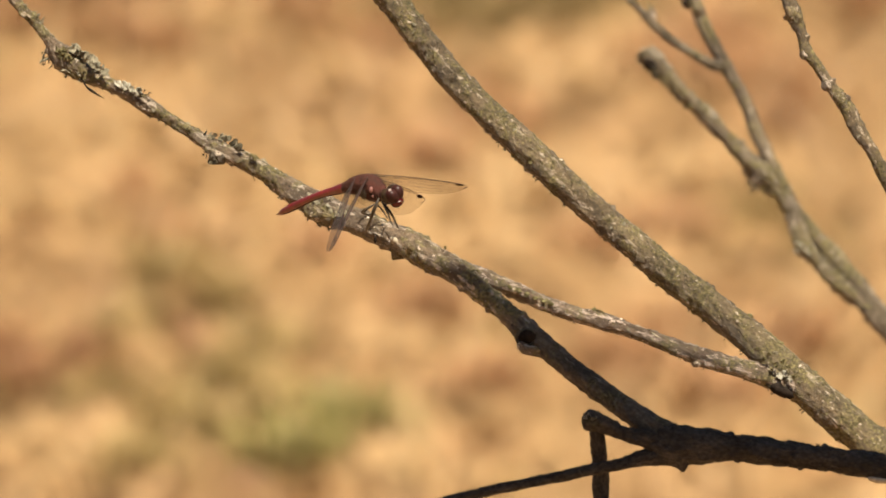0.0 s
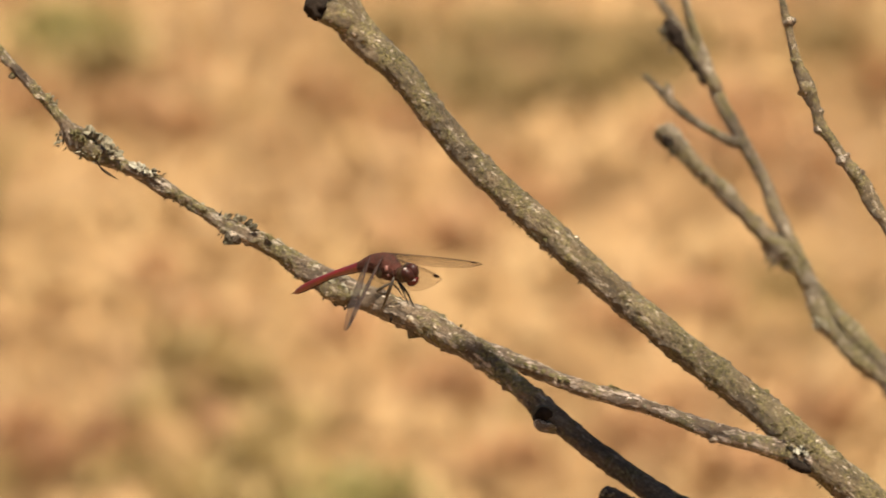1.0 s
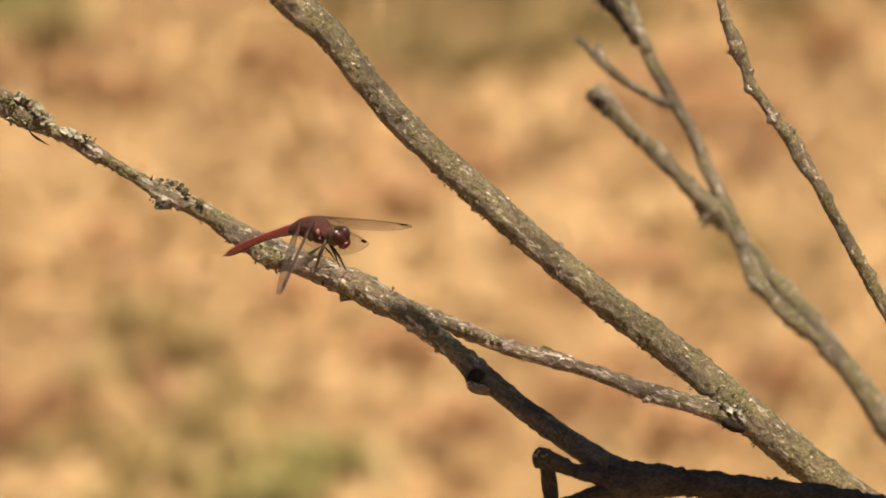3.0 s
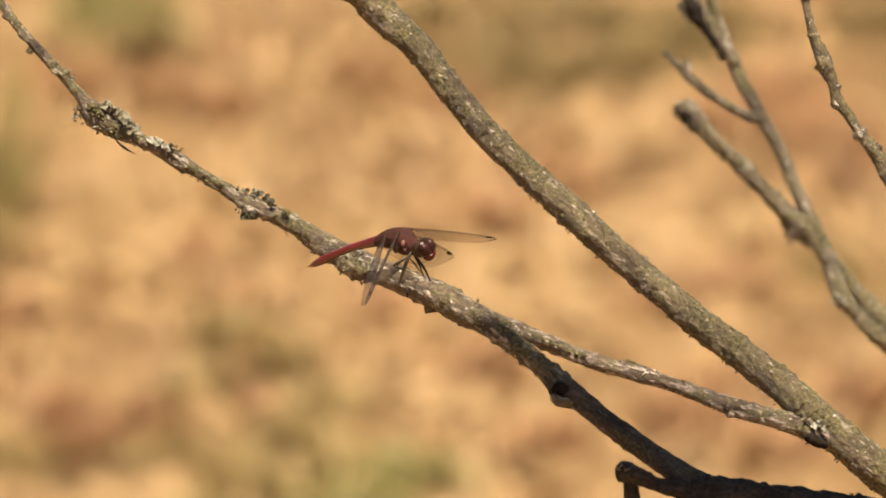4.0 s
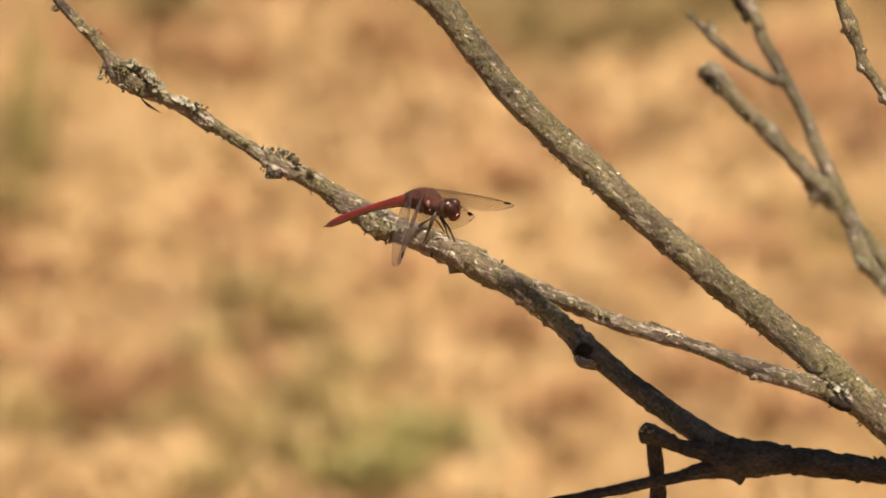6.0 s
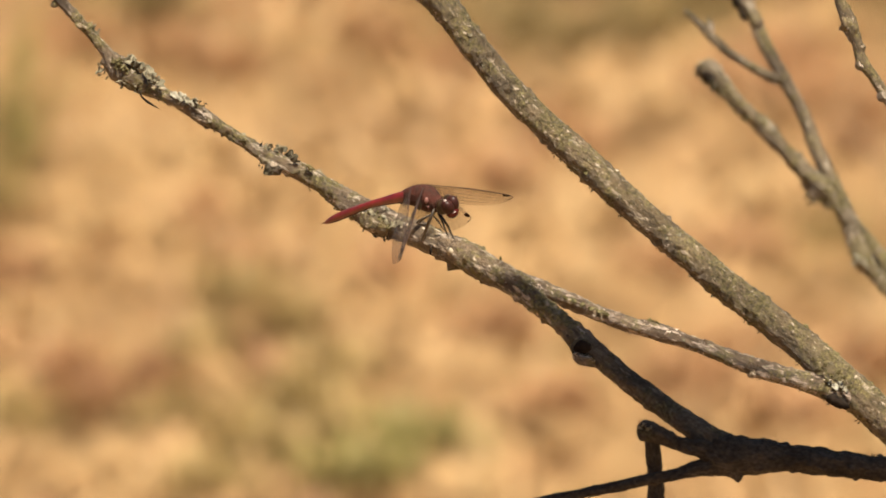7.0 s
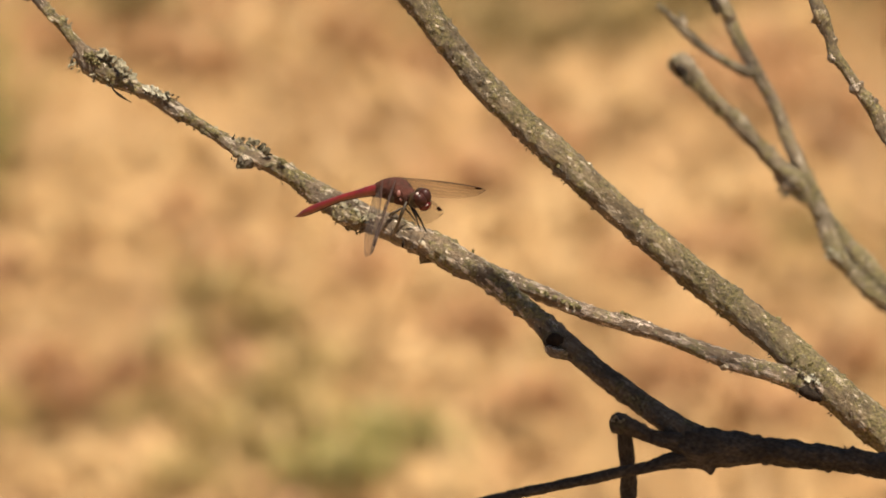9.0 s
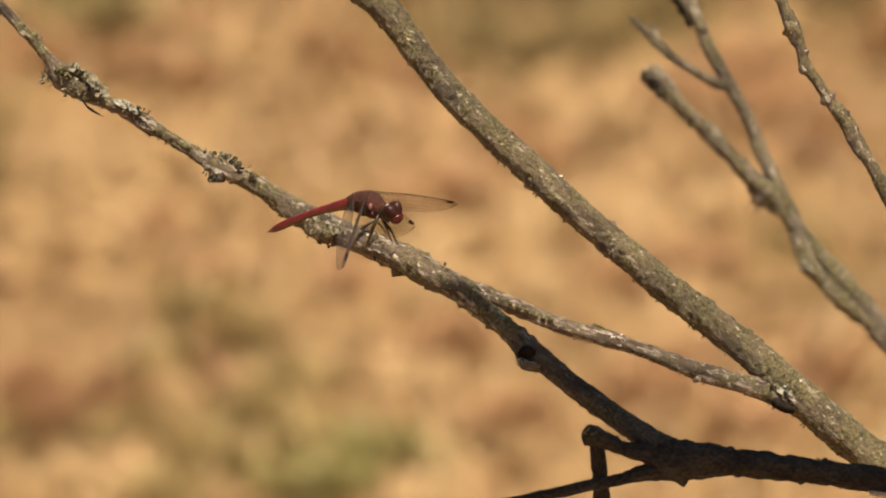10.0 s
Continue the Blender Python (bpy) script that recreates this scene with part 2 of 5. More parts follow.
# pale colour for the highlights painted on the head
GLINT = plain("pale_glint", (0.334, 0.253, 0.219), (0.461, 0.38, 0.334), 900, 0.5)
HAIR = plain("brown_hair", (0.0432, 0.0252, 0.0158), (0.1152, 0.072, 0.0468), 900, 0.6)
BLACK_LEG = plain("black_chitin", (0.0043, 0.0036, 0.0029), (0.0158, 0.0115, 0.0079), 900, 0.4)
LEG_BROWN = plain("brown_chitin", (0.022, 0.015, 0.0085), (0.055, 0.038, 0.021), 900, 0.45)
STIGMA = plain("dark_wing_spot", (0.0101, 0.0043, 0.0029), (0.0324, 0.0122, 0.0072), 900, 0.9, Specular_IOR_Level=0.05)
VEIN = plain("wing_vein", (0.0216, 0.0094, 0.0058), (0.0648, 0.0252, 0.0144), 900, 0.5)


def membrane():
    n = Nodes("wing_membrane")
    clear = n.tree.nodes.new("ShaderNodeBsdfTransparent")
    film = n.tree.nodes.new("ShaderNodeBsdfGlossy")
    haze = n.tree.nodes.new("ShaderNodeBsdfDiffuse")
    clear.inputs[0].default_value = (0.95, 0.93, 0.90, 1)
    haze.inputs[0].default_value = (0.13, 0.11, 0.09, 1)
    film.inputs["Roughness"].default_value = 0.3
    cells = n.tree.nodes.new("ShaderNodeTexVoronoi")
    cells.feature = "DISTANCE_TO_EDGE"
    cells.inputs["Scale"].default_value = 1100
    n.tree.links.new(n.coord, cells.inputs["Vector"])
    net = n.ramp(cells.outputs["Distance"], (0.03, 0.26), (0.10, 0.07))
    a = n.tree.nodes.new("ShaderNodeMixShader")
    b = n.tree.nodes.new("ShaderNodeMixShader")
    n.tree.links.new(net, a.inputs[0])
    n.tree.links.new(clear.outputs[0], a.inputs[1]), n.tree.links.new(haze.outputs[0], a.inputs[2])
    slant = n.tree.nodes.new("ShaderNodeLayerWeight")
    slant.inputs["Blend"].default_value = 0.5
    n.tree.links.new(n.ramp(slant.outputs["Facing"], (0.45, 0.025), (0.92, 0.42)), b.inputs[0])
    film.inputs["Color"].default_value = (0.42, 0.40, 0.38, 1)
    n.tree.links.new(a.outputs[0], b.inputs[1]), n.tree.links.new(film.outputs[0], b.inputs[2])
    n.tree.links.new(b.outputs[0], n.out.inputs["Surface"])
    return n.mat


MEMBRANE = membrane()


# the meadow
def straw(name, *cols, scale=7.0):
    n = Nodes(name)
    k = len(cols)
    col = n.ramp(n.noise(scale, 3, 0.55, seed=1.3), *[(0.30 + 0.42 * i / max(1, k - 1), c) for i, c in enumerate(cols)])
    own = n.tree.nodes.new("ShaderNodeNewGeometry").outputs["Random Per Island"]
    col = n.mix(1.0, col, n.ramp(own, (0.0, 0.62), (1.0, 1.20)), "MULTIPLY")
    return n.set(col, 0.65)


STRAW = straw("dry_grass", (0.288, 0.162, 0.0634), (0.4176, 0.2506, 0.1044), (0.5076, 0.3204, 0.1354), (0.4428, 0.2549, 0.1058))
STRAW_PALE = straw("pale_straw", (0.47, 0.2929, 0.1238), (0.5668, 0.3864, 0.1772))
GREEN_GRASS = straw("green_grass", (0.2246, 0.1923, 0.0518), (0.3295, 0.2717, 0.0806), scale=14)
DARK_OLIVE = straw("dark_olive_grass", (0.2365, 0.1606, 0.055), (0.33, 0.2266, 0.0792), scale=14)
OLIVE_GRASS = straw("olive_grass", (0.3024, 0.2102, 0.0684), (0.4176, 0.2916, 0.108), scale=14)
BROWN = straw("brown_straw", (0.3575, 0.1837, 0.0784), (0.4565, 0.2464, 0.1053), scale=16)
RUST = straw("rusty_litter", (0.262, 0.128, 0.050), (0.385, 0.192, 0.078), scale=16)


def soil():
    n = Nodes("dry_meadow_ground")
    big = n.ramp(n.noise(5.5, 5, 0.6), (0.30, (0.2448, 0.131, 0.0562)), (0.48, (0.3888, 0.2246, 0.0929)), (0.66, (0.4608, 0.288, 0.1195)), (0.8, (0.3312, 0.2318, 0.0857)))
    fine = n.ramp(n.noise(160, 5, 0.7), (0.3, 0.55), (0.7, 1.2))
    n.bump(n.noise(60, 5, 0.7), 0.7, 0.03)
    return n.set(n.mix(0.8, big, fine, "MULTIPLY"), 0.9)


SOIL = soil()


# ---- building ----
def mesh_of(name, verts, faces, material, smooth=True, grain=None, under=None, below=()):
    """under: a second material, for the faces whose numbers are in below."""
    me = bpy.data.meshes.new(name)
    me.from_pydata(verts, [], faces)
    me.materials.append(material)
    if under:
        me.materials.append(under)
        for i in below:
            me.polygons[i].material_index = 1
    if smooth:
        me.polygons.foreach_set("use_smooth", [True] * len(me.polygons))
    if grain:
        me.attributes.new("grain", "FLOAT_VECTOR", "POINT").data.foreach_set("vector", [c for q in grain for c in q])
    me.update()
    return me


def part(name, me, parent, label="", m=None, kind=""):
    """One mesh object under a thing or a part."""
    ob = new(name, me)
    ob.parent = parent
    if m is not None:
        ob.matrix_basis = m
    if label:
        ob["label"] = label
    if kind:
        ob["kind"] = kind
    return ob


def spline(points, step):
    """Points (x, y, z, radius) joined by a smooth curve, about every step metres."""
    p = [np.array(q, float) for q in points]
    p = [2 * p[0] - p[1]] + p + [2 * p[-1] - p[-2]]
    out = []
    for a, b, c, d in zip(p, p[1:], p[2:], p[3:]):
        n = max(2, int(np.linalg.norm((c - b)[:3]) / step))
        for i in range(n):
            s = i / n
            out.append(0.5 * (2 * b + (c - a) * s + (2 * a - 5 * b + 4 * c - d) * s * s + (3 * b - a - 3 * c + d) * s ** 3))
    out.append(p[-2])
    return np.array(out)


def tube(points, sides=14, step=0.001, knobs=0.0, seed=0, tip=1.0, crumbs=0.0, grain=None):
    """Verts and faces of a branch: uneven, knobbly, with rounded ends."""
    c = spline(points, step)
    rad = c[:, 3].copy()
    c = c[:, :3]
    n = len(c)
    tang = np.gradient(c, axis=0)
    tang /= np.linalg.norm(tang, axis=1)[:, None]
    side = np.cross(tang[0], (0.3, 0.9, 0.2))
    run = np.concatenate([[0], np.cumsum(np.linalg.norm(np.diff(c, axis=0), axis=1))])
    verts, faces = [], []
    for i in range(n):
        side = side - tang[i] * side.dot(tang[i])
        side /= np.linalg.norm(side)
        other = np.cross(tang[i], side)
        end = min(i, n - 1 - i)
        squeeze = 1.0 if end > 2 else (tip * (0.35, 0.72, 0.92)[end] + (1 - tip))
        for k in range(sides):
            a = 2 * math.pi * k / sides
            d = side * math.cos(a) + other * math.sin(a)
            r = rad[i] * squeeze
            if knobs:
                q = Vector(c[i] + d * rad[i]) + Vector((seed, seed, 0))
                r *= 1 + knobs * (0.9 * noise.noise(q * 130) + 0.7 * noise.noise(q * 330) + 0.45 * noise.noise(q * 800)
                              + 0.8 * noise.noise(Vector((run[i] * 130 + seed, 2.4 * math.cos(a), 2.4 * math.sin(a)))))
                r += crumbs * max(0.0, noise.noise(q * 620) - 0.25) * 3.0 + 0.5 * crumbs * noise.noise(q * 1500)
            verts.append(tuple(c[i] + d * r))
            if grain is not None:
                grain.append((run[i] + seed, rad[i] * math.cos(a) + seed * 0.37, rad[i] * math.sin(a)))
    for i in range(n - 1):
        for k in range(sides):
            k2 = (k + 1) % sides
            faces.append((i * sides + k, i * sides + k2, (i + 1) * sides + k2, (i + 1) * sides + k))
    faces.append(tuple(range(sides - 1, -1, -1)))
    faces.append(tuple((n - 1) * sides + k for k in range(sides)))
    return verts, faces


def joined(*lots):
    verts, faces = [], []
    for v, f in lots:
        o = len(verts)
        verts += v
        faces += [tuple(i + o for i in q) for q in f]
    return verts, faces


def ball(centre, size, turn=None, rings=10, sides=16, rough=0.0, seed=0):
    """Verts and faces of an ellipsoid, more or less lumpy."""
    verts, faces = [], []
    turn = turn or Matrix()
    for i in range(rings + 1):
        a = math.pi * i / rings
        for k in range(sides):
            b = 2 * math.pi * k / sides
            d = Vector((math.sin(a) * math.cos(b), math.sin(a) * math.sin(b), math.cos(a)))
            s = 1 + rough * noise.noise(d * 2.2 + Vector((seed, 0, 0))) + 0.5 * rough * noise.noise(d * 5 + Vector((0, seed, 0)))
            verts.append(tuple(Vector(centre) + turn.to_3x3() @ Vector((d.x * size[0] * s, d.y * size[1] * s, d.z * size[2] * s))))
    for i in range(rings):
        for k in range(sides):
            k2 = (k + 1) % sides
            faces.append((i * sides + k, (i + 1) * sides + k, (i + 1) * sides + k2, i * sides + k2))
    return verts, faces


def flakes(rng, centres, along, face, size, count):
    """Verts and faces of thick ruffled lichen scales that lie along a branch."""
    lots = []
    for _ in range(count):
        c = Vector(rng.choice(centres)) + Vector([rng.gauss(0, size * 0.25) for _ in range(3)])
        x = (along + Vector([rng.gauss(0, 0.3) for _ in range(3)])).normalized()
        z = (face + Vector([rng.gauss(0, 0.3) for _ in range(3)])).normalized()
        y = z.cross(x).normalized()
        z = x.cross(y)
        turn = Matrix((x, y, z)).transposed().to_4x4()
        s, seed = size * rng.uniform(0.6, 1.2), rng.uniform(0, 90)
        verts, faces = ball((0, 0, 0), (s, s * rng.uniform(0.45, 0.75), s * 0.16), rings=12, sides=22)
        out = []
        for v in verts:
            q = Vector(v)
            rim = (q.xy.length / s) ** 2
            k = 1 + 0.8 * noise.noise(Vector((q.x, q.y, 0)) / s * 2.8 + Vector((seed, 0, 0))) + 0.4 * noise.noise(Vector((q.x, q.y, 0)) / s * 7 + Vector((seed, 9, 0)))
            q = Vector((q.x * k, q.y * k, q.z + s * rim * (0.25 + 1.0 * noise.noise(Vector((q.x, q.y, 0)) / s * 4.5 + Vector((0, seed, 0))))))
            out.append(tuple(c + turn.to_3x3() @ q))
        lots.append((out, faces))
    return joined(*lots)


def lobes(rng, centres, out, size, count, curl=1.0, wide=1.0):
    """Verts and faces of curled lichen lobes that stand off the bark round the centres."""
    lots = []
    for _ in range(count):
        c = Vector(rng.choice(centres)) + Vector([rng.gauss(0, size * 0.45) for _ in range(3)])
        d = (Vector(out) * 0.8 + Vector([rng.gauss(0, 0.8 if wide < 1.2 else 0.38) for _ in range(3)])).normalized()
        e = d.cross(Vector([rng.gauss(0, 1) for _ in range(3)])).normalized()
        up = d.cross(e)
        length, width, bend = size * rng.uniform(0.8, 1.6), wide * size * rng.uniform(0.22, 0.42), curl * rng.uniform(-0.8, 0.8)
        verts, faces = [], []
        for side in (0, 1):
            for i in range(5):
                s = i / 4
                for k in range(5):
                    h = k / 2 - 1
                    half = width * (0.8 + 0.5 * math.sin(7 * s + bend * 5)) * (1.0 if s < 0.99 else 0.55)
                    ruffle = size * 0.16 * math.sin(5 * h + 4 * s + bend * 9) * s
                    q = c + d * (length * (s - 0.12 * h * h)) + e * (h * half) + up * (bend * length * s * s * 0.6 + ruffle + size * ((0.30 if wide < 1.2 else 0.16) * h * h - 0.07 * side))
                    verts.append(tuple(q))
        for side in (0, 1):
            for i in range(4):
                for k in range(4):
                    a = side * 25 + i * 5 + k
                    q = (a, a + 1, a + 6, a + 5)
                    faces.append(q if side else q[::-1])
        rim = [0, 1, 2, 3, 4, 9, 14, 19, 24, 23, 22, 21, 20, 15, 10, 5]
        for a, b in zip(rim, rim[1:] + rim[:1]):
            faces.append((a, b, b + 25, a + 25))
        lots.append((verts, faces))
    return joined(*lots)


def leafy(rng, rows, size, count, out, along, curl=1.0, spread=0.35):
    """Verts, faces and the numbers of the under faces of leafy lichen lobes: strips that rise from the bark, widen to a notched end and curl over."""
    verts, faces, below = [], [], []
    for i in range(count):
        f = (i + rng.uniform(-0.4, 0.4)) / max(1, count - 1) * (len(rows) - 1)
        k = max(0, min(len(rows) - 2, int(f)))
        c = Vector(rows[k]).lerp(Vector(rows[k + 1]), max(0.0, min(1.0, f - k))) + Vector([rng.gauss(0, size * 0.16) for _ in range(3)])
        d = (Vector(out) + along * rng.gauss(0, spread) + Vector([rng.gauss(0, spread * 0.7) for _ in range(3)])).normalized()
        e = (along + Vector([rng.gauss(0, 0.35) for _ in range(3)])).normalized()
        e = (e - d * e.dot(d)).normalized()
        up = e.cross(d).normalized()
        if up.dot(ABOVE - AHEAD * 0.4) < 0:
            up = -up
        length, wide = size * rng.uniform(0.75, 1.35), size * rng.uniform(0.42, 0.75)
        bend, twist, notch = curl * rng.uniform(0.2, 1.1), rng.uniform(-0.5, 0.5), rng.uniform(0, 6)
        o, N, M = len(verts), 8, 9
        for side in (0, 1):
            for a in range(N):
                s = a / (N - 1)
                ang = bend * s * 1.7
                for b in range(M):
                    h = 2 * b / (M - 1) - 1
                    half = wide * (0.42 + 0.75 * s)
                    reach = length * s * (1 + 0.16 * math.sin(h * 5 + notch) * s - 0.14 * h * h)
                    lift = reach * (0.35 * math.sin(ang)) + size * (0.17 * math.sin(h * 4 + notch * 2 + 3 * s) * s + 0.22 * h * h * s + twist * 0.25 * h * s)
                    q = c + d * (reach * math.cos(ang * 0.6)) + e * (h * half) + up * (lift + size * (0.0 if side else -0.085))
                    verts.append(tuple(q))
        for side in (0, 1):
            for a in range(N - 1):
                for b in range(M - 1):
                    v = o + side * N * M + a * M + b
                    q = (v, v + 1, v + M + 1, v + M)
                    if not side:
                        below.append(len(faces))
                    faces.append(q if side else q[::-1])
        rim = [b for b in range(M)] + [a * M + M - 1 for a in range(1, N)] + [(N - 1) * M + b for b in range(M - 2, -1, -1)] + [a * M for a in range(N - 2, 0, -1)]
        for p, q in zip(rim, rim[1:] + rim[:1]):
            faces.append((o + p, o + q, o + q + N * M, o + p + N * M))
    return verts, faces, below


def blades(seed, roots, height, lean, width, droop=0.6):
    """Verts and faces of bent grass blades, one at each root; height and width in metres, lean in radians."""
    g = np.random.RandomState(seed)
    n = len(roots)
    h = height * g.uniform(0.45, 1.25, n)
    turn = g.uniform(0, 2 * math.pi, n)
    tip = np.clip(g.normal(lean, 0.30, n), 0.02, 1.5)
    w = width * g.uniform(0.6, 1.4, n)
    ahead = np.stack([np.cos(turn), np.sin(turn), np.zeros(n)], 1)
    face = turn + g.uniform(0.6, 2.4, n)
    across = np.stack([np.cos(face), np.sin(face), g.uniform(-0.3, 0.3, n)], 1)
    rows, at, ang = [], np.array(roots, float), tip * (1 - droop)
    for i in range(4):
        half = (w * (1.0, 0.9, 0.62, 0.06)[i] / 2)[:, None]
        rows += [at - across * half, at + across * half]
        seg = (h / 3)[:, None]
        at = at + seg * (ahead * np.sin(ang)[:, None] + np.array([0, 0, 1.0]) * np.cos(ang)[:, None])
        ang = ang + tip * droop
    v = np.stack(rows, 1)
    v[..., 2] = np.maximum(v[..., 2], 0.002 + 0.006 * g.rand(n)[:, None])
    v = v.reshape(-1, 3)
    quads = np.array([(0, 1, 3, 2), (2, 3, 5, 4), (4, 5, 7, 6)])
    f = (np.arange(n)[:, None, None] * 8 + quads[None]).reshape(-1, 4)
    return v.tolist(), f.tolist()


def scattered(seed, n, x0, x1, y0, y1, clump=0.0, clumps=1, z=0.0):
    g = np.random.RandomState(seed)
    if clump:
        c = np.stack([g.uniform(x0, x1, clumps), g.uniform(y0, y1, clumps)], 1)
        p = c[g.randint(0, clumps, n)] + g.normal(0, clump, (n, 2))
    else:
        p = np.stack([g.uniform(x0, x1, n), g.uniform(y0, y1, n)], 1)
    return np.concatenate([p, np.full((n, 1), z)], 1)


# ---- the meadow behind ----
def ground_sheet():
    near = np.linspace(-4, 4, 81)
    xs = np.concatenate([[-900, -200, -40, -12], near, [12, 40, 200, 900]])
    ys = np.concatenate([[-900, -200, -40, -8], np.linspace(-3, 12, 121), [20, 50, 200, 900]])
    verts = [(x, y, 0.012 * noise.noise(Vector((x * 3, y * 3, 0))) - 0.012 if abs(x) < 4 and -3 < y < 12 else -0.012) for y in ys for x in xs]
    w = len(xs)
    faces = [(j * w + i, j * w + i + 1, (j + 1) * w + i + 1, (j + 1) * w + i) for j in range(len(ys) - 1) for i in range(w - 1)]
    ob = new("ground", mesh_of("ground", verts, faces, SOIL))
    tagged(ob, "sunlit dry meadow floor of tan straw and soil", "ground", kind="structure")


def grass_field(name, label, material, seed, roots, height, lean, width, droop=0.6):
    ob = new(name, mesh_of(name, *blades(seed, roots, height, lean, width, droop), material))
    tagged(ob, label, "grass", kind="stuff")
    return ob


def tuft(name, label, material, x, y, seed, count, spread, height, lean, width, category="grass", group=""):
    g = np.random.RandomState(seed)
    roots = np.concatenate([g.normal(0, 1, (count, 2)) * spread, np.zeros((count, 1))], 1)
    ob = new(name, mesh_of(name, *blades(seed + 50, roots, height, lean, width), material))
    ob.location = (x, y, 0)
    tagged(ob, label, category, group, "stuff")
    return ob


def leaf_scraps(seed, roots, size):
    """Verts and faces of dry curled leaf scraps lying about."""
    g = random.Random(seed)
    verts, faces = [], []
    for r in roots:
        a, tip = g.uniform(0, 6.3), g.uniform(-0.5, 0.5)
        s = size * g.uniform(0.5, 1.4)
        m = Matrix.Translation(r) @ Euler((tip, g.uniform(-0.5, 0.5), a)).to_matrix().to_4x4()
        o = len(verts)
        for u, wd in ((-1, 0.1), (-0.4, 0.5), (0.3, 0.55), (1, 0.05)):
            for k in (-1, 0, 1):
                verts.append(tuple(m @ Vector((u * s, k * wd * s, s * (0.25 * k * k * g.uniform(0.5, 1.5) + 0.15 * u * u) + 0.008))))
        for i in range(3):
            for k in range(2):
                q = o + i * 3 + k
                faces.append((q, q + 1, q + 4, q + 3))
    return verts, faces


def tussocks(name, label, material, seed, count, each, spread, height, lean, width):
    """Many small tussocks strewn over the meadow: each has its own height and lean."""
    g = np.random.RandomState(seed)
    roots = []
    for _ in range(count):
        c = (g.uniform(-0.75, 0.75), g.uniform(4.4, 7.5))
        p = np.array(c) + g.normal(0, spread * g.uniform(0.6, 1.5), (each, 2))
        roots.append(np.concatenate([p, np.zeros((each, 1))], 1))
    return grass_field(name, label, material, seed + 1, np.concatenate(roots), height, lean, width)


ground_sheet()
grass_field("dry_grass", "lodged tan dry grass covering the meadow", STRAW, 3,
            scattered(11, 56000, -0.75, 0.75, 4.3, 7.6), 0.046, 1.34, 0.0048, 0.2)
grass_field("dry_grass", "thin tan dry grass further about the meadow", STRAW, 4,
            scattered(12, 16000, -3.5, 3.5, 3.2, 11.5, 0.08, 900), 0.05, 1.35, 0.0042, 0.2)
tussocks("dry_grass", "upright tan tussocks of dry grass in the meadow", STRAW, 21, 190, 30, 0.024, 0.032, 0.8, 0.0042)
tussocks("straw_litter", "pale bleached straw tussocks in the meadow", STRAW_PALE, 23, 60, 30, 0.022, 0.030, 0.8, 0.0042)
tussocks("dead_grass", "brown dead grass tussocks in the meadow", BROWN, 25, 40, 24, 0.020, 0.028, 0.8, 0.0040)
tussocks("olive_grass", "sparse olive grass tussocks among the dry straw", OLIVE_GRASS, 27, 50, 24, 0.020, 0.032, 0.7, 0.0036)
litter = new("leaf_litter", mesh_of("leaf_litter", *leaf_scraps(7, scattered(51, 600, -0.75, 0.75, 4.4, 7.5, 0.07, 80).tolist(), 0.012), RUST))
tagged(litter, "rusty dry leaf scraps among the straw", "leaf litter", kind="stuff")

# where the larger tufts stand: x, y, half breadth and height in metres
GREEN_TUFTS = [
    (-0.05, 5.2, 0.0138, 0.034), (-0.083, 5.135, 0.0091, 0.034), (-0.249, 6.286, 0.0188, 0.034),
]
DARK_OLIVE_TUFTS = [
    (0.009, 6.09, 0.015, 0.034), (0.069, 6.12, 0.0173, 0.034), (-0.026, 6.127, 0.0086, 0.034), (0.108, 6.165, 0.012, 0.034), (0.227, 6.229, 0.0099, 0.034),
    (0.071, 6.235, 0.0132, 0.034), (-0.001, 6.147, 0.0119, 0.034), (0.035, 6.267, 0.0177, 0.034), (0.128, 6.233, 0.0143, 0.034), (-0.044, 6.255, 0.011, 0.034),
    (-0.221, 6.2, 0.0109, 0.034),
]
OLIVE_TUFTS = [
    (-0.156, 5.498, 0.0087, 0.034), (-0.123, 5.438, 0.0077, 0.034), (-0.171, 5.379, 0.0076, 0.034), (0.184, 5.622, 0.0079, 0.034), (-0.096, 5.333, 0.0113, 0.034),
    (-0.182, 5.243, 0.0083, 0.034), (-0.113, 5.266, 0.0121, 0.034), (-0.135, 5.189, 0.011, 0.034), (-0.157, 5.113, 0.0108, 0.034), (-0.264, 5.243, 0.0083, 0.034),
    (-0.297, 5.711, 0.005, 0.034),
]
RUSTY_TUFTS = [
    (-0.227, 5.265, 0.0111, 0.034), (-0.241, 5.333, 0.0075, 0.034), (-0.289, 5.553, 0.0088, 0.034), (-0.197, 5.322, 0.0056, 0.034), (-0.286, 5.368, 0.0057, 0.034),
]
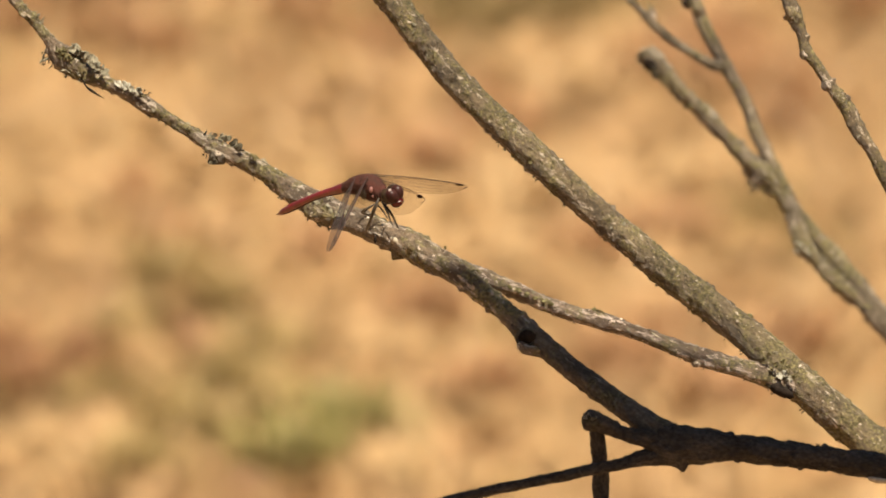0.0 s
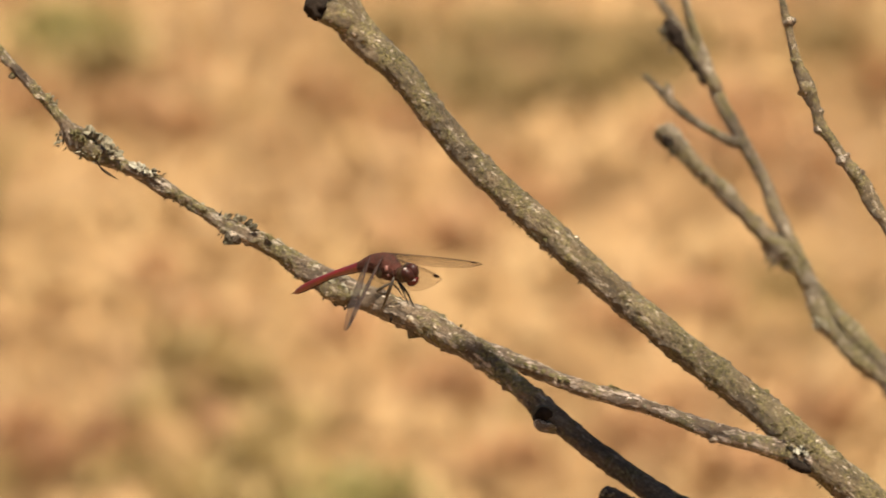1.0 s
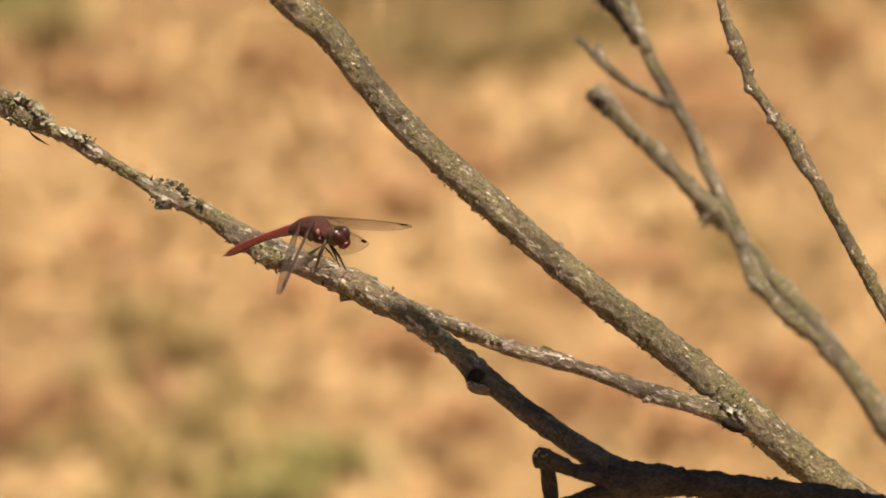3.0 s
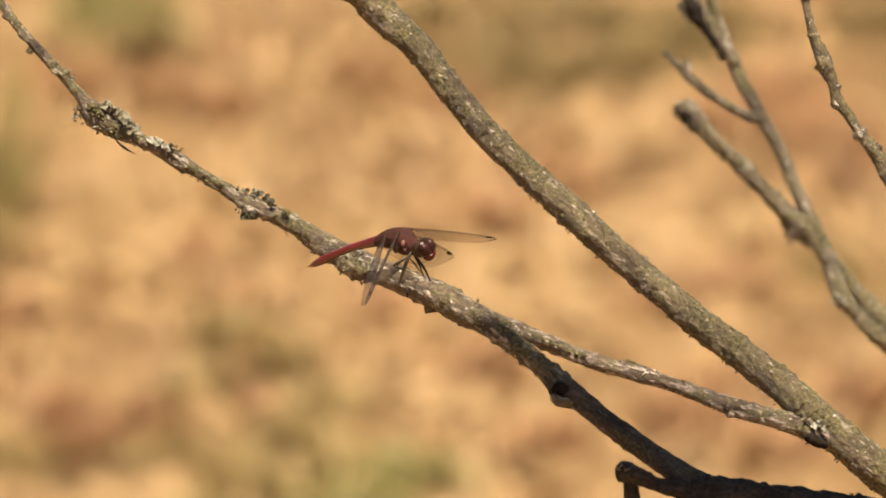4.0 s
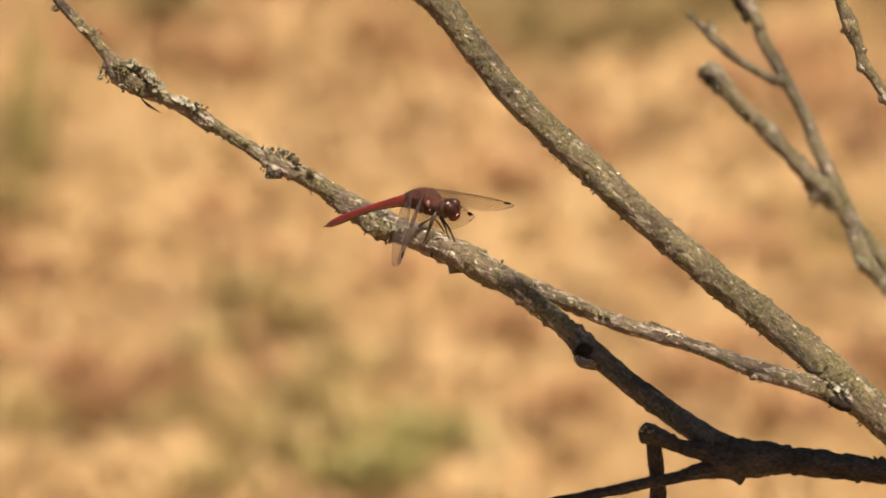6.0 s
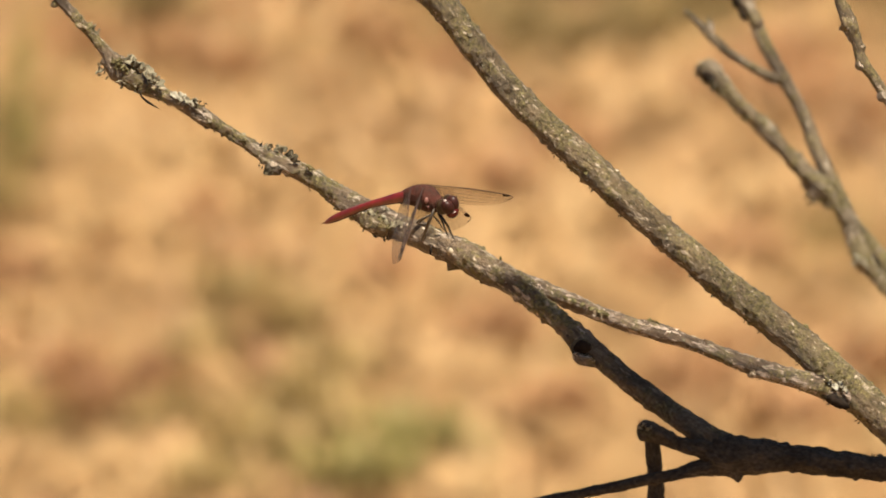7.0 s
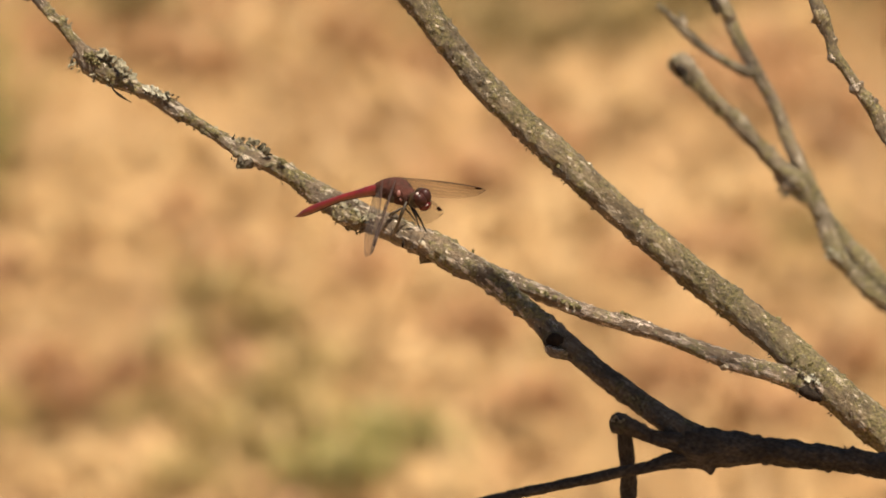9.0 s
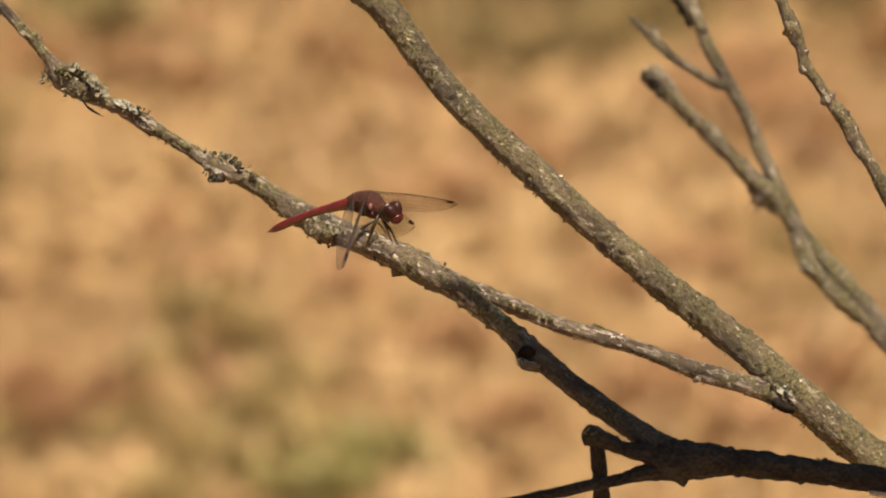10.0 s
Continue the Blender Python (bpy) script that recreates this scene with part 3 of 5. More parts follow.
BROWN_TUFTS = [
    (-0.092, 6.112, 0.0086, 0.034), (-0.174, 6.039, 0.0075, 0.034), (-0.21, 6.083, 0.0086, 0.034), (-0.029, 6.025, 0.0074, 0.034), (-0.017, 5.75, 0.0162, 0.034),
    (-0.068, 5.547, 0.0059, 0.034), (-0.18, 5.659, 0.006, 0.034), (0.083, 5.559, 0.0098, 0.034), (-0.01, 5.427, 0.0115, 0.034), (-0.266, 6.083, 0.0086, 0.034),
    (0.033, 5.844, 0.0103, 0.034), (0.175, 5.997, 0.0148, 0.034), (0.201, 5.844, 0.0082, 0.034), (0.123, 5.983, 0.0116, 0.034), (0.129, 5.597, 0.0089, 0.034),
    (0.092, 5.334, 0.0113, 0.034), (-0.171, 6.168, 0.0087, 0.034), (-0.27, 6.084, 0.0086, 0.034), (-0.036, 6.06, 0.0085, 0.034), (0.169, 6.067, 0.0128, 0.034),
    (0.2, 5.938, 0.0126, 0.034), (0.259, 6.137, 0.0087, 0.034), (0.095, 5.306, 0.0103, 0.034), (0.149, 5.256, 0.0111, 0.034), (0.125, 5.381, 0.0085, 0.034),
    (0.192, 5.363, 0.0095, 0.034), (0.024, 5.277, 0.0112, 0.034), (-0.148, 5.571, 0.0088, 0.034),
]
BLEACHED_TUFTS = [
    (-0.258, 5.45, 0.0048, 0.034), (-0.27, 5.167, 0.0082, 0.034), (-0.206, 5.145, 0.0082, 0.034), (-0.151, 6.083, 0.0129, 0.034), (-0.117, 6.098, 0.0075, 0.034),
    (0.022, 5.535, 0.0146, 0.034), (-0.172, 5.83, 0.0175, 0.034), (-0.222, 5.647, 0.0169, 0.034), (-0.028, 5.334, 0.0113, 0.034), (-0.021, 5.114, 0.009, 0.034),
    (0.006, 5.647, 0.0169, 0.034), (0.074, 5.954, 0.0168, 0.034), (-0.18, 5.167, 0.0082, 0.034), (-0.072, 5.38, 0.0085, 0.034), (-0.252, 5.817, 0.0133, 0.034),
    (0.154, 5.711, 0.0111, 0.034), (-0.116, 5.584, 0.0118, 0.034), (0.055, 5.711, 0.0131, 0.034),
]

for seed, spots, material, name, label, group, lean, share in (
        (100, GREEN_TUFTS, GREEN_GRASS, "grass_tuft", "low green tuft in the dry straw", "green tufts in the meadow", 0.8, 1.4),
        (200, DARK_OLIVE_TUFTS, DARK_OLIVE, "grass_tuft", "dark olive grass tuft in the meadow", "olive tufts in the meadow", 0.7, 1.6),
        (300, OLIVE_TUFTS, OLIVE_GRASS, "grass_tuft", "olive half-dry grass tuft in the meadow", "olive tufts in the meadow", 0.75, 1.25),
        (400, RUSTY_TUFTS, RUST, "dead_tuft", "rust-brown dead tuft matted on the meadow", "rusty tufts in the meadow", 0.8, 1.3),
        (500, BLEACHED_TUFTS, STRAW_PALE, "dead_tuft", "pale bleached tuft matted on the meadow", "bleached tufts in the meadow", 1.05, 0.75),
        (700, BROWN_TUFTS, BROWN, "dead_tuft", "brown dead tuft matted on the meadow", "brown tufts in the meadow", 0.8, 0.85)):
    for i, (x, y, half, tall) in enumerate(spots):
        tuft(name, label, material, x, y, seed + i, int(share * 260 * (half / 0.013) ** 1.2), half, tall, lean, 0.0042, group=group)
tuft("grass_tuft", "leaning green grass stems in the meadow", GREEN_GRASS, -0.297, 5.80, 600, 32, 0.010, 0.12, 0.45, 0.0036, group="green tufts in the meadow")


# ---- the shrub ----
BASE = Vector((0.46, 2.50, 0.0))


def limb(points, **more):
    """A branch through points (u, v, w, radius), all in mm by the perch, in the shrub's own space."""
    grain = []
    verts, faces = tube([(*(spot(u, v, w) - BASE), r * MM) for u, v, w, r in points], grain=grain, **more)
    return verts, faces, grain


def wood(name, material, points, **more):
    verts, faces, grain = limb(points, **more)
    return mesh_of(name, verts, faces, material, grain=grain)


def on_shrub(u, v, w):
    return spot(u, v, w) - BASE


TWIG = [(-119.7, 81, 26, 1), (-110.5, 67.9, 25, 1.14), (-98.9, 54.8, 24, 1.27), (-95.3, 50.5, 24, 1.41), (-93.5, 48, 24, 2.51), (-91.2, 45.7, 24, 3.19),
        (-86.8, 42.5, 24, 2.37), (-80, 39.5, 23, 1.60), (-74.5, 36.6, 23, 1.95), (-71.2, 34.4, 22.5, 2.0), (-67.0, 32.0, 22, 1.48), (-60.8, 28.1, 21, 1.42), (-54.2, 23.9, 20, 2.15), (-47.1, 21, 20, 2.2),
        (-38.9, 15.7, 19, 2.51), (-32, 11.4, 15, 3.06), (-26.5, 8.9, 11, 3.19), (-11.5, 2.6, 0, 3.33), (2.2, -4.8, -8, 3.35), (8.5, -9.7, -11, 2.65), (15.7, -15.6, -15, 2.58),
        (20.7, -20.6, -18, 2.9), (23.2, -22.7, -19, 2.2)]
SHADED_TWIG = [(16.4, -16.3, -15.4, 2.3), (18.5, -18.4, -16.6, 2.75), (20.9, -20.8, -18, 3.06), (26.9, -25.7, -21, 2.64), (36.5, -33.0, -26.5, 2.7), (47.4, -40.9, -33, 2.92), (55, -46.4, -37, 4.01)]
SPUR = [(0.8, -3.3, -6, 1.69), (9, -6.4, -7, 1.96), (15.9, -9.3, -6, 1.96), (24.1, -13, -4, 1.96), (32.3, -15.9, -2, 1.96), (38.1, -17.4, 0, 2.1), (46, -20, 1, 1.82),
        (54.3, -23, 3, 1.96), (61.9, -26, 4, 2.37), (70.7, -28.5, 5, 2.23), (77.5, -30.6, 7, 2.51), (85.8, -33.7, 9, 2.92)]
LIMB = [(-33.3, 101.6, 30, 3.12), (-29.8, 87.9, 27, 3.53), (-25.7, 74.9, 25, 4.22), (-20.3, 68.3, 24, 3.95), (-14.4, 63, 22, 3.67), (-9.4, 56.4, 21, 3.4),
        (-4.6, 50.1, 21, 3.4), (4.3, 39.4, 20, 3.53), (13.2, 30.9, 19, 3.53), (22, 22.8, 18, 3.67), (35, 10.8, 17, 3.53), (47.1, 0.4, 15, 3.67), (60.6, -10.6, 14, 3.81),
        (73.5, -20.6, 12, 3.95), (81.7, -28.3, 11, 4.49), (90.8, -36.2, 10, 4.49), (101.7, -45.3, 9, 4.49), (111.9, -53.8, 9, 4.77), (122.8, -62.8, 9, 5.32),
        (153, -94.3, 15, 6.96), (207.8, -172.4, 30, 9.7)]
DARK = [(50.1, -45.1, -36, 3.01), (55.1, -47.3, -37, 4.52), (61.1, -47.8, -37, 4.38), (70.7, -48.1, -36, 3.43), (84.4, -49.9, -35, 3.01), (98.1, -51.6, -34, 3.01),
        (111.8, -54.4, -33, 3.29), (139.2, -62.9, -20, 4.11), (180.3, -104, 10, 5.75)]
DARK_TWIG = [(59, -49.5, -37, 3.56), (51.5, -50, -37, 2.33), (43.3, -52.1, -38, 1.51), (36.4, -53.4, -39, 1.37), (29.6, -54.9, -40, 1.37), (18.6, -57.1, -41, 1.23),
        (7.7, -59.5, -42, 1.23), (-6, -62.9, -43, 1.1), (-25.2, -69, -45, 0.96)]
STUB = [(57.7, -47.8, -37, 3.84), (50.1, -46, -38, 2.6), (43.3, -44.4, -39, 1.92), (39.5, -42.6, -41, 2.1), (36.4, -41.4, -42, 2.55), (34.6, -40.8, -42, 2.3), (33.8, -40.5, -42, 1.7)]
DROOP = [(37, -42.1, -38, 1.51), (37.4, -45.8, -37, 1.78), (37.8, -49.2, -34, 1.78), (38.1, -56, -32, 1.92), (38.4, -62.9, -31, 1.92), (39.2, -75.2, -30, 1.78),
        (41.9, -93, -30, 1.64)]
REAR_STEM = [(54.0, 82.3, 260, 1.15), (55.1, 78, 260, 1.15), (57.1, 71, 260, 1.29), (59.3, 65.1, 260, 1.41), (61.4, 58.5, 260, 1.67), (64.4, 51.9, 260, 1.67),
        (69.0, 43.7, 260, 1.67), (73.2, 35.8, 260, 1.67), (76.4, 27.5, 260, 1.94), (80.0, 19.7, 260, 2.05), (84.1, 10.5, 260, 2.44), (89.6, 3.4, 260, 2.57),
        (98.1, -6.2, 260, 2.7), (105.4, -15.8, 260, 2.76), (111.8, -24.5, 260, 3.02), (125.5, -43.7, 258, 4.05), (166.6, -97.1, 230, 5.59)]
REAR_FORK = [(46.7, 83, 259, 1.07), (48.8, 78.8, 259, 1.21), (51.5, 75.1, 259, 1.21), (54.8, 70.1, 259, 1.35), (57.5, 65.1, 259, 1.35), (59.7, 61.7, 259, 1.5),
        (63, 56.6, 259, 1.65)]
REAR_STUB = [(48.6, 48.4, 260, 2.23), (49.4, 47.3, 260, 2.63), (51.9, 44.5, 260, 2.63), (56.0, 39.9, 260, 2.23), (62.1, 34, 260, 1.98), (68.1, 27.9, 260, 1.98),
        (73.0, 22.7, 260, 2.09), (76.7, 18.5, 260, 3.29), (81.2, 14.1, 260, 2.09), (85.1, 9.3, 260, 1.98)]
REAR_SIDE = [(84.3, 9, 259, 1.51), (87.1, 1.8, 258, 2.4), (91.4, -3.7, 258, 1.64), (96.2, -8.9, 258, 2.15), (102.4, -14.2, 259, 1.9), (109.3, -21.8, 260, 1.9)]
REAR_SPRIG = [(44.6, 61.2, 260, 0.73), (45.2, 60.3, 260, 1.04), (46.6, 59, 260, 0.8), (51.8, 53.8, 260, 1.2), (55.9, 50.3, 260, 1.08), (61.1, 47.1, 260, 1.08),
        (64.7, 45.1, 260, 1.32), (67.4, 44.1, 260, 1.32), (69.1, 43.4, 260, 1.2)]
RIGHT_TWIG = [(77.7, 83.2, 12, 0.71), (79.0, 78.6, 12, 0.71), (80.2, 73.2, 12, 0.94), (81.8, 66.7, 12, 1.06), (83.2, 61.7, 12, 1.4), (85.2, 57, 12, 1.86), (87.0, 52.3, 12, 1.29),
        (88.1, 48.2, 12, 1.4), (90.9, 44.1, 12, 1.18), (94.2, 39.3, 12, 1.4), (97.7, 34.8, 12, 1.86), (100.7, 28.5, 12, 1.75), (104.4, 23, 12, 1.52), (107.2, 17.4, 12, 1.52),
        (112.2, 7.8, 14, 1.52), (125.9, -16.2, 18, 2.21), (167.0, -76.4, 28, 3.59)]


def shrub():
    root = new("shrub")
    root.location = BASE
    tagged(root, "leafless grey shrub grown with lichen and moss", "shrub")
    foot = spot(207.7, -172.5, 30) - BASE
    stem = tube([(*(foot + Vector((-0.01, -0.01, 0.03))), 0.0097), (*(foot * 0.6), 0.012), (*(foot * 0.25), 0.015), (0, 0, -0.03, 0.02)],
                sides=14, step=0.006, knobs=0.10, seed=1)
    part("stem", mesh_of("stem", *stem, BARK), root)
    main = part("limb", wood("limb", BARK, LIMB, sides=52, step=0.00045, knobs=0.072, seed=2, crumbs=0.00045), root, "grey-brown limb with greenish crust")
    perch = part("twig", wood("twig", BARK_TWIG, TWIG, sides=38, step=0.00042, knobs=0.14, seed=3, crumbs=0.00055), root, "grey-brown twig grown with curled lichen")
    part("twig", wood("twig", BARK_DIM, SHADED_TWIG, sides=34, step=0.00045, knobs=0.11, seed=3, crumbs=0.0003), root, "lower stretch of the twig, shade in its bark colour")
    spur = part("twig", wood("twig", BARK_SPUR, SPUR, sides=28, step=0.00045, knobs=0.13, seed=4, crumbs=0.00035), root, "thin grey-brown twig with peeling pale bark")
    dark = part("limb", wood("limb", BARK_SHADED, DARK, sides=30, step=0.0006, knobs=0.16, seed=5, crumbs=0.00055), root, "knotty limb with its shade in the bark colour")
    part("twig", wood("twig", BARK_SHADED, DARK_TWIG, sides=18, step=0.0007, knobs=0.15, seed=6, crumbs=0.0003), root, "lower twig with its shade in the bark colour")
    part("twig", wood("twig", BARK_SHADED, STUB, sides=22, step=0.0005, knobs=0.2, seed=7, crumbs=0.0005), root, "short broken dark stub")
    part("knot", wood("knot", BARK_SHADED, [(55.6, -49.2, -38, 2.74), (57.8, -52.2, -38, 1.92), (58.2, -54.1, -38, 0.82)], sides=14, step=0.0007, knobs=0.2, seed=19), dark)
    part("broken_end", wood("broken_end", CHIP, [(103, -55.5, -38, 0.69), (105.2, -56, -38, 0.69), (108, -56.3, -38, 0.69)], sides=10, step=0.0006, knobs=0.25, seed=20), dark, "pale broken end of a shoot")
    part("twig", wood("twig", BARK_SHADED, DROOP, sides=18, step=0.0006, knobs=0.15, seed=8, crumbs=0.0003), root, "dark hanging twig")
    rear = part("twig", wood("twig", BARK_REAR, REAR_STEM, sides=18, step=0.0008, knobs=0.2, seed=9, crumbs=0.00015), root, "slender grey twig with side shoots")
    for row, s, k in ((REAR_FORK, 10, 0.2), (REAR_STUB, 11, 0.32), (REAR_SIDE, 12, 0.30), (REAR_SPRIG, 13, 0.25)):
        part("side_shoot", wood("side_shoot", BARK_REAR, row, sides=20, step=0.0006, knobs=k, seed=s, tip=0.35 if s == 11 else 1.0,
                                crumbs=0.0006 if s in (11, 12) else 0.0002), rear)
    knotty = part("twig", wood("twig", BARK, RIGHT_TWIG, sides=24, step=0.0005, knobs=0.20, seed=14, crumbs=0.00035), root, "knotty grey-brown twig")
    part("twig", wood("twig", BARK, [(-23.6, 73, 24, 2.74), (-28.6, 75.2, 22, 3.01), (-32.3, 76.9, 21, 2.74), (-34, 77.7, 20, 1.64)], sides=22, step=0.0006, knobs=0.2, seed=15, crumbs=0.0004), root, "short broken stub with a dark end")
    part("broken_end", wood("broken_end", ROT_AND_SHADOW, [(-31.6, 76.9, 21, 2.5), (-33.4, 77.8, 20.5, 2.4), (-35.0, 78.8, 20, 1.7), (-36.2, 79.9, 20, 0.8)], sides=26, step=0.0004, knobs=0.5, seed=61, crumbs=0.0010), main, "dark ragged broken end")
    part("knot", wood("knot", ROT_AND_SHADOW, [(50.2, 74.5, 258, 0.9), (51.3, 71.8, 258, 2.1), (52.6, 69.4, 258, 2.2), (54.2, 67.2, 258, 1.2), (57.2, 62.5, 258.5, 0.8), (59.5, 58, 258.8, 0.5)], sides=26, step=0.0005, knobs=0.5, seed=16, crumbs=0.0009), rear, "dark swollen knot")
    part("bud", wood("bud", BARK_TWIG, [(51.5, 54.9, 260, 0.57), (50.4, 58, 260, 1.0), (50, 59.3, 260, 0.43)], sides=10, step=0.0007, knobs=0.2, seed=17), rear)
    part("knot", wood("knot", BARK_TWIG, [(97.0, 36.2, 11, 1.0), (98.2, 36.6, 11, 1.15), (98.9, 36.6, 11, 0.7)], sides=12, step=0.0006, knobs=0.3, seed=18), root, "knobbly bud scar")
    growth(perch, main, spur, rear, (dark, knotty))
    return root, rear


def skin(rng, rows, low, high, first, last, lift=0.0):
    """A place on a branch's bark and the way that the branch runs there. Angles from facing the camera (0) up to the top edge (90)."""
    c = spline(rows, 1.0)
    i = int((first + (last - first) * rng.random()) * (len(c) - 2))
    d = c[i + 1][:2] - c[i][:2]
    d = d / np.linalg.norm(d)
    n = np.array([-d[1], d[0]]) if d[0] > 0 else np.array([d[1], -d[0]])
    a = radians(rng.uniform(low, high))
    r = c[i][3] + lift
    uv = c[i][:2] + n * r * math.sin(a)
    return (uv[0], uv[1], c[i][2] - r * math.cos(a)), d


def growth(perch, main, spur, rear, SIDE):
    """Lichen, moss, chips and knots on the bark."""
    rng = random.Random(21)
    up = ABOVE * 0.9 - AHEAD * 0.3
    out = -AHEAD

    def patch(parent, name, label, material, spots, size, count, way, curl=1.0, wide=1.0):
        cs = [on_shrub(*q) for q in spots]
        part(name, mesh_of(name, *lobes(rng, cs, way, size * MM, count, curl, wide), material), parent, label, kind="stuff")

    run = RIGHT * 0.85 - ABOVE * 0.5

    def rosette(label, material, spots, size, count, way, curl=1.0, spread=0.35):
        v, f, low = leafy(rng, [on_shrub(*q) for q in spots], size * MM, count, way, run, curl, spread)
        part("lichen", mesh_of("lichen", v, f, material, under=LICHEN_DARK, below=low), perch, label, kind="stuff")

    lean = ABOVE * 0.6 + RIGHT * 0.45 + AHEAD * 0.45
    rosette("ruffled cream leafy lichen with dark undersides", LICHEN, [(-90.6, 48.7, 21.5), (-88.6, 47.2, 21.5), (-86.4, 45.4, 21.5), (-84.6, 44.0, 21.5)], 1.9, 14, lean + RIGHT * 0.3, 0.9, 0.5)
    rosette("ruffled cream leafy lichen with dark undersides", LICHEN, [(-86.6, 45.4, 19.5), (-84.6, 44.0, 19.5), (-83.0, 42.8, 19.5)], 1.6, 11, lean + RIGHT * 0.6, 0.9, 0.5)
    rosette("bright pale lichen rosette", LICHEN_WHITE, [(-79.4, 40.0, 21), (-77.6, 39.4, 20.5), (-75.6, 38.6, 20.5), (-73.6, 37.8, 20.5)], 1.25, 15, ABOVE * 0.8 + AHEAD * 0.3, 0.3, 0.6)
    rosette("bright pale lichen rosette", LICHEN_WHITE, [(-78.4, 39.0, 20), (-75.6, 37.9, 20), (-73.2, 37.0, 20)], 1.1, 9, ABOVE * 0.8 + AHEAD * 0.2 + RIGHT * 0.3, 0.3, 0.7)
    rosette("small ruffled cream lichen with a dark underside", LICHEN, [(-58.0, 28.0, 19), (-55.6, 27.0, 19), (-53.0, 26.2, 19), (-50.6, 25.2, 19)], 1.3, 10, lean + RIGHT * 0.5, 0.9, 0.5)
    rosette("dark curled lichen flap", LICHEN_DARK, [(-52.0, 25.0, 19), (-50.4, 24.4, 18)], 1.7, 4, up * 0.7 + RIGHT * 0.7, 0.3)
    patch(perch, "lichen", "frayed lichen threads", LICHEN, [(-96.7, 47.8, 24), (-96.4, 46.7, 24), (-95.6, 45.6, 24), (-95.1, 44.8, 24), (-91, 42.9, 22), (-88.2, 42.3, 22)], 1.1, 26, -RIGHT * 0.7 - ABOVE * 0.7, wide=0.6)
    patch(perch, "moss", "yellow-green moss on the knot", MOSS, [(-93.4, 48.4, 21.4), (-92.8, 47.8, 21), (-92.1, 47.3, 20.6), (-91.2, 46.7, 20.4), (-92.6, 46.7, 20.6), (-90.4, 46.2, 20.6), (-91.6, 48.2, 20.8)], 0.55, 130, out)
    patch(perch, "lichen", "small dark lichen tuft", LICHEN_DARK, [(-72.9, 37.7, 20), (-71.5, 37.4, 20)], 0.7, 8, out)
    part("knot", wood("knot", BARK_DIM, [(-52.6, 23.6, 20, 2.2), (-54.6, 22.4, 19.5, 2.0), (-56.2, 21.4, 19, 1.25), (-57.0, 20.9, 19, 0.6)], sides=22, step=0.0004, knobs=0.3, seed=60, crumbs=0.0007), perch, "dark broken knot below the twig")
    patch(perch, "lichen", "dark lichen on the knot", LICHEN_DARK, [(-57.0, 21.9, 18), (-56.0, 20.9, 18), (-55.4, 21.1, 18), (-57.6, 23.2, 18), (-56.4, 22.4, 17.4), (-55.2, 21.6, 17.4)], 0.6, 22, -ABOVE)
    patch(perch, "moss", "yellow-green moss cushion", MOSS, [(-46.3, 22.6, 17), (-45.5, 21.8, 17)], 0.6, 30, up)
    patch(perch, "moss", "green-grey mossy crust", MOSS, [(-31.2, 12.2, 12), (-29.6, 11.1, 10), (-27.9, 9.7, 8), (-25.8, 8.1, 6), (-30.7, 9.5, 10)], 0.7, 60, up * 0.3 + out * 0.7)
    patch(perch, "lichen", "pale crust on the bark", LICHEN, [(-30.4, 11.4, 11), (-28.8, 10.3, 9), (-25.2, 9.5, 6), (-27.3, 12.2, 10)], 0.55, 22, out)
    patch(perch, "lichen", "dark frayed bark edge", LICHEN_DARK, [(-38.9, 13, 18), (-32.3, 8.4, 13), (-29.9, 7, 11), (-27.3, 5.9, 9), (-29.2, 6.6, 9), (-28.2, 6.0, 9)], 0.85, 30, -ABOVE)
    patch(perch, "moss", "green moss at the fork", MOSS, [(-9.9, 2.3, -5), (-8.8, 1.8, -5), (0.5, 0.2, -7), (8.4, -5.3, -9)], 0.35, 60, up * 0.5 + out * 0.5, wide=1.4)
    patch(spur, "moss", "yellow-green moss cushion", MOSS, [(36.6, -15.0, -1), (37.3, -15.1, -1), (38.1, -15.5, -1), (38.9, -16.1, -1)], 0.5, 70, up, wide=1.3)
    patch(main, "lichen", "pale lichen at the fork", LICHEN_WHITE, [(80.6, -30, 6), (82.2, -30.6, 5.5), (83.6, -30.3, 6), (83.3, -32.2, 6)], 0.8, 12, out, wide=1.7)
    # dark lichen whose colour also fills in the shadow under the fork
    patch(main, "lichen", "dark lichen and painted shadow under the fork", LICHEN_DARK, [(79.7, -33.3, 6), (80.8, -33.8, 6), (82.5, -33.6, 6), (80.6, -34.1, 7), (78.9, -33.6, 7), (79.8, -34.6, 8), (82.6, -35.2, 8)], 0.5, 22, -ABOVE * 0.6 + out * 0.4, wide=1.3)
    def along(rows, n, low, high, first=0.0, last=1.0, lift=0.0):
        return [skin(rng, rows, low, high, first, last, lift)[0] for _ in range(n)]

    def crust(parent, label, material, spots, size, count, way):
        cs = [on_shrub(*q) for q in spots]
        part("crust", mesh_of("crust", *flakes(rng, cs, RIGHT * 0.8 - ABOVE * 0.6, way, size * MM, count), material), parent, label, kind="stuff")

    crust(perch, "pale lichen crust below the perch", LICHEN, [(-32.3, 12.5, 11.5), (-30.7, 11.4, 9.5), (-29, 10.3, 8), (-27.4, 9.5, 7), (-29.9, 8.6, 9), (-25.8, 8.4, 5), (-31.8, 10, 11), (-24.4, 8.9, 5)], 0.75, 34, out + up * 0.4)
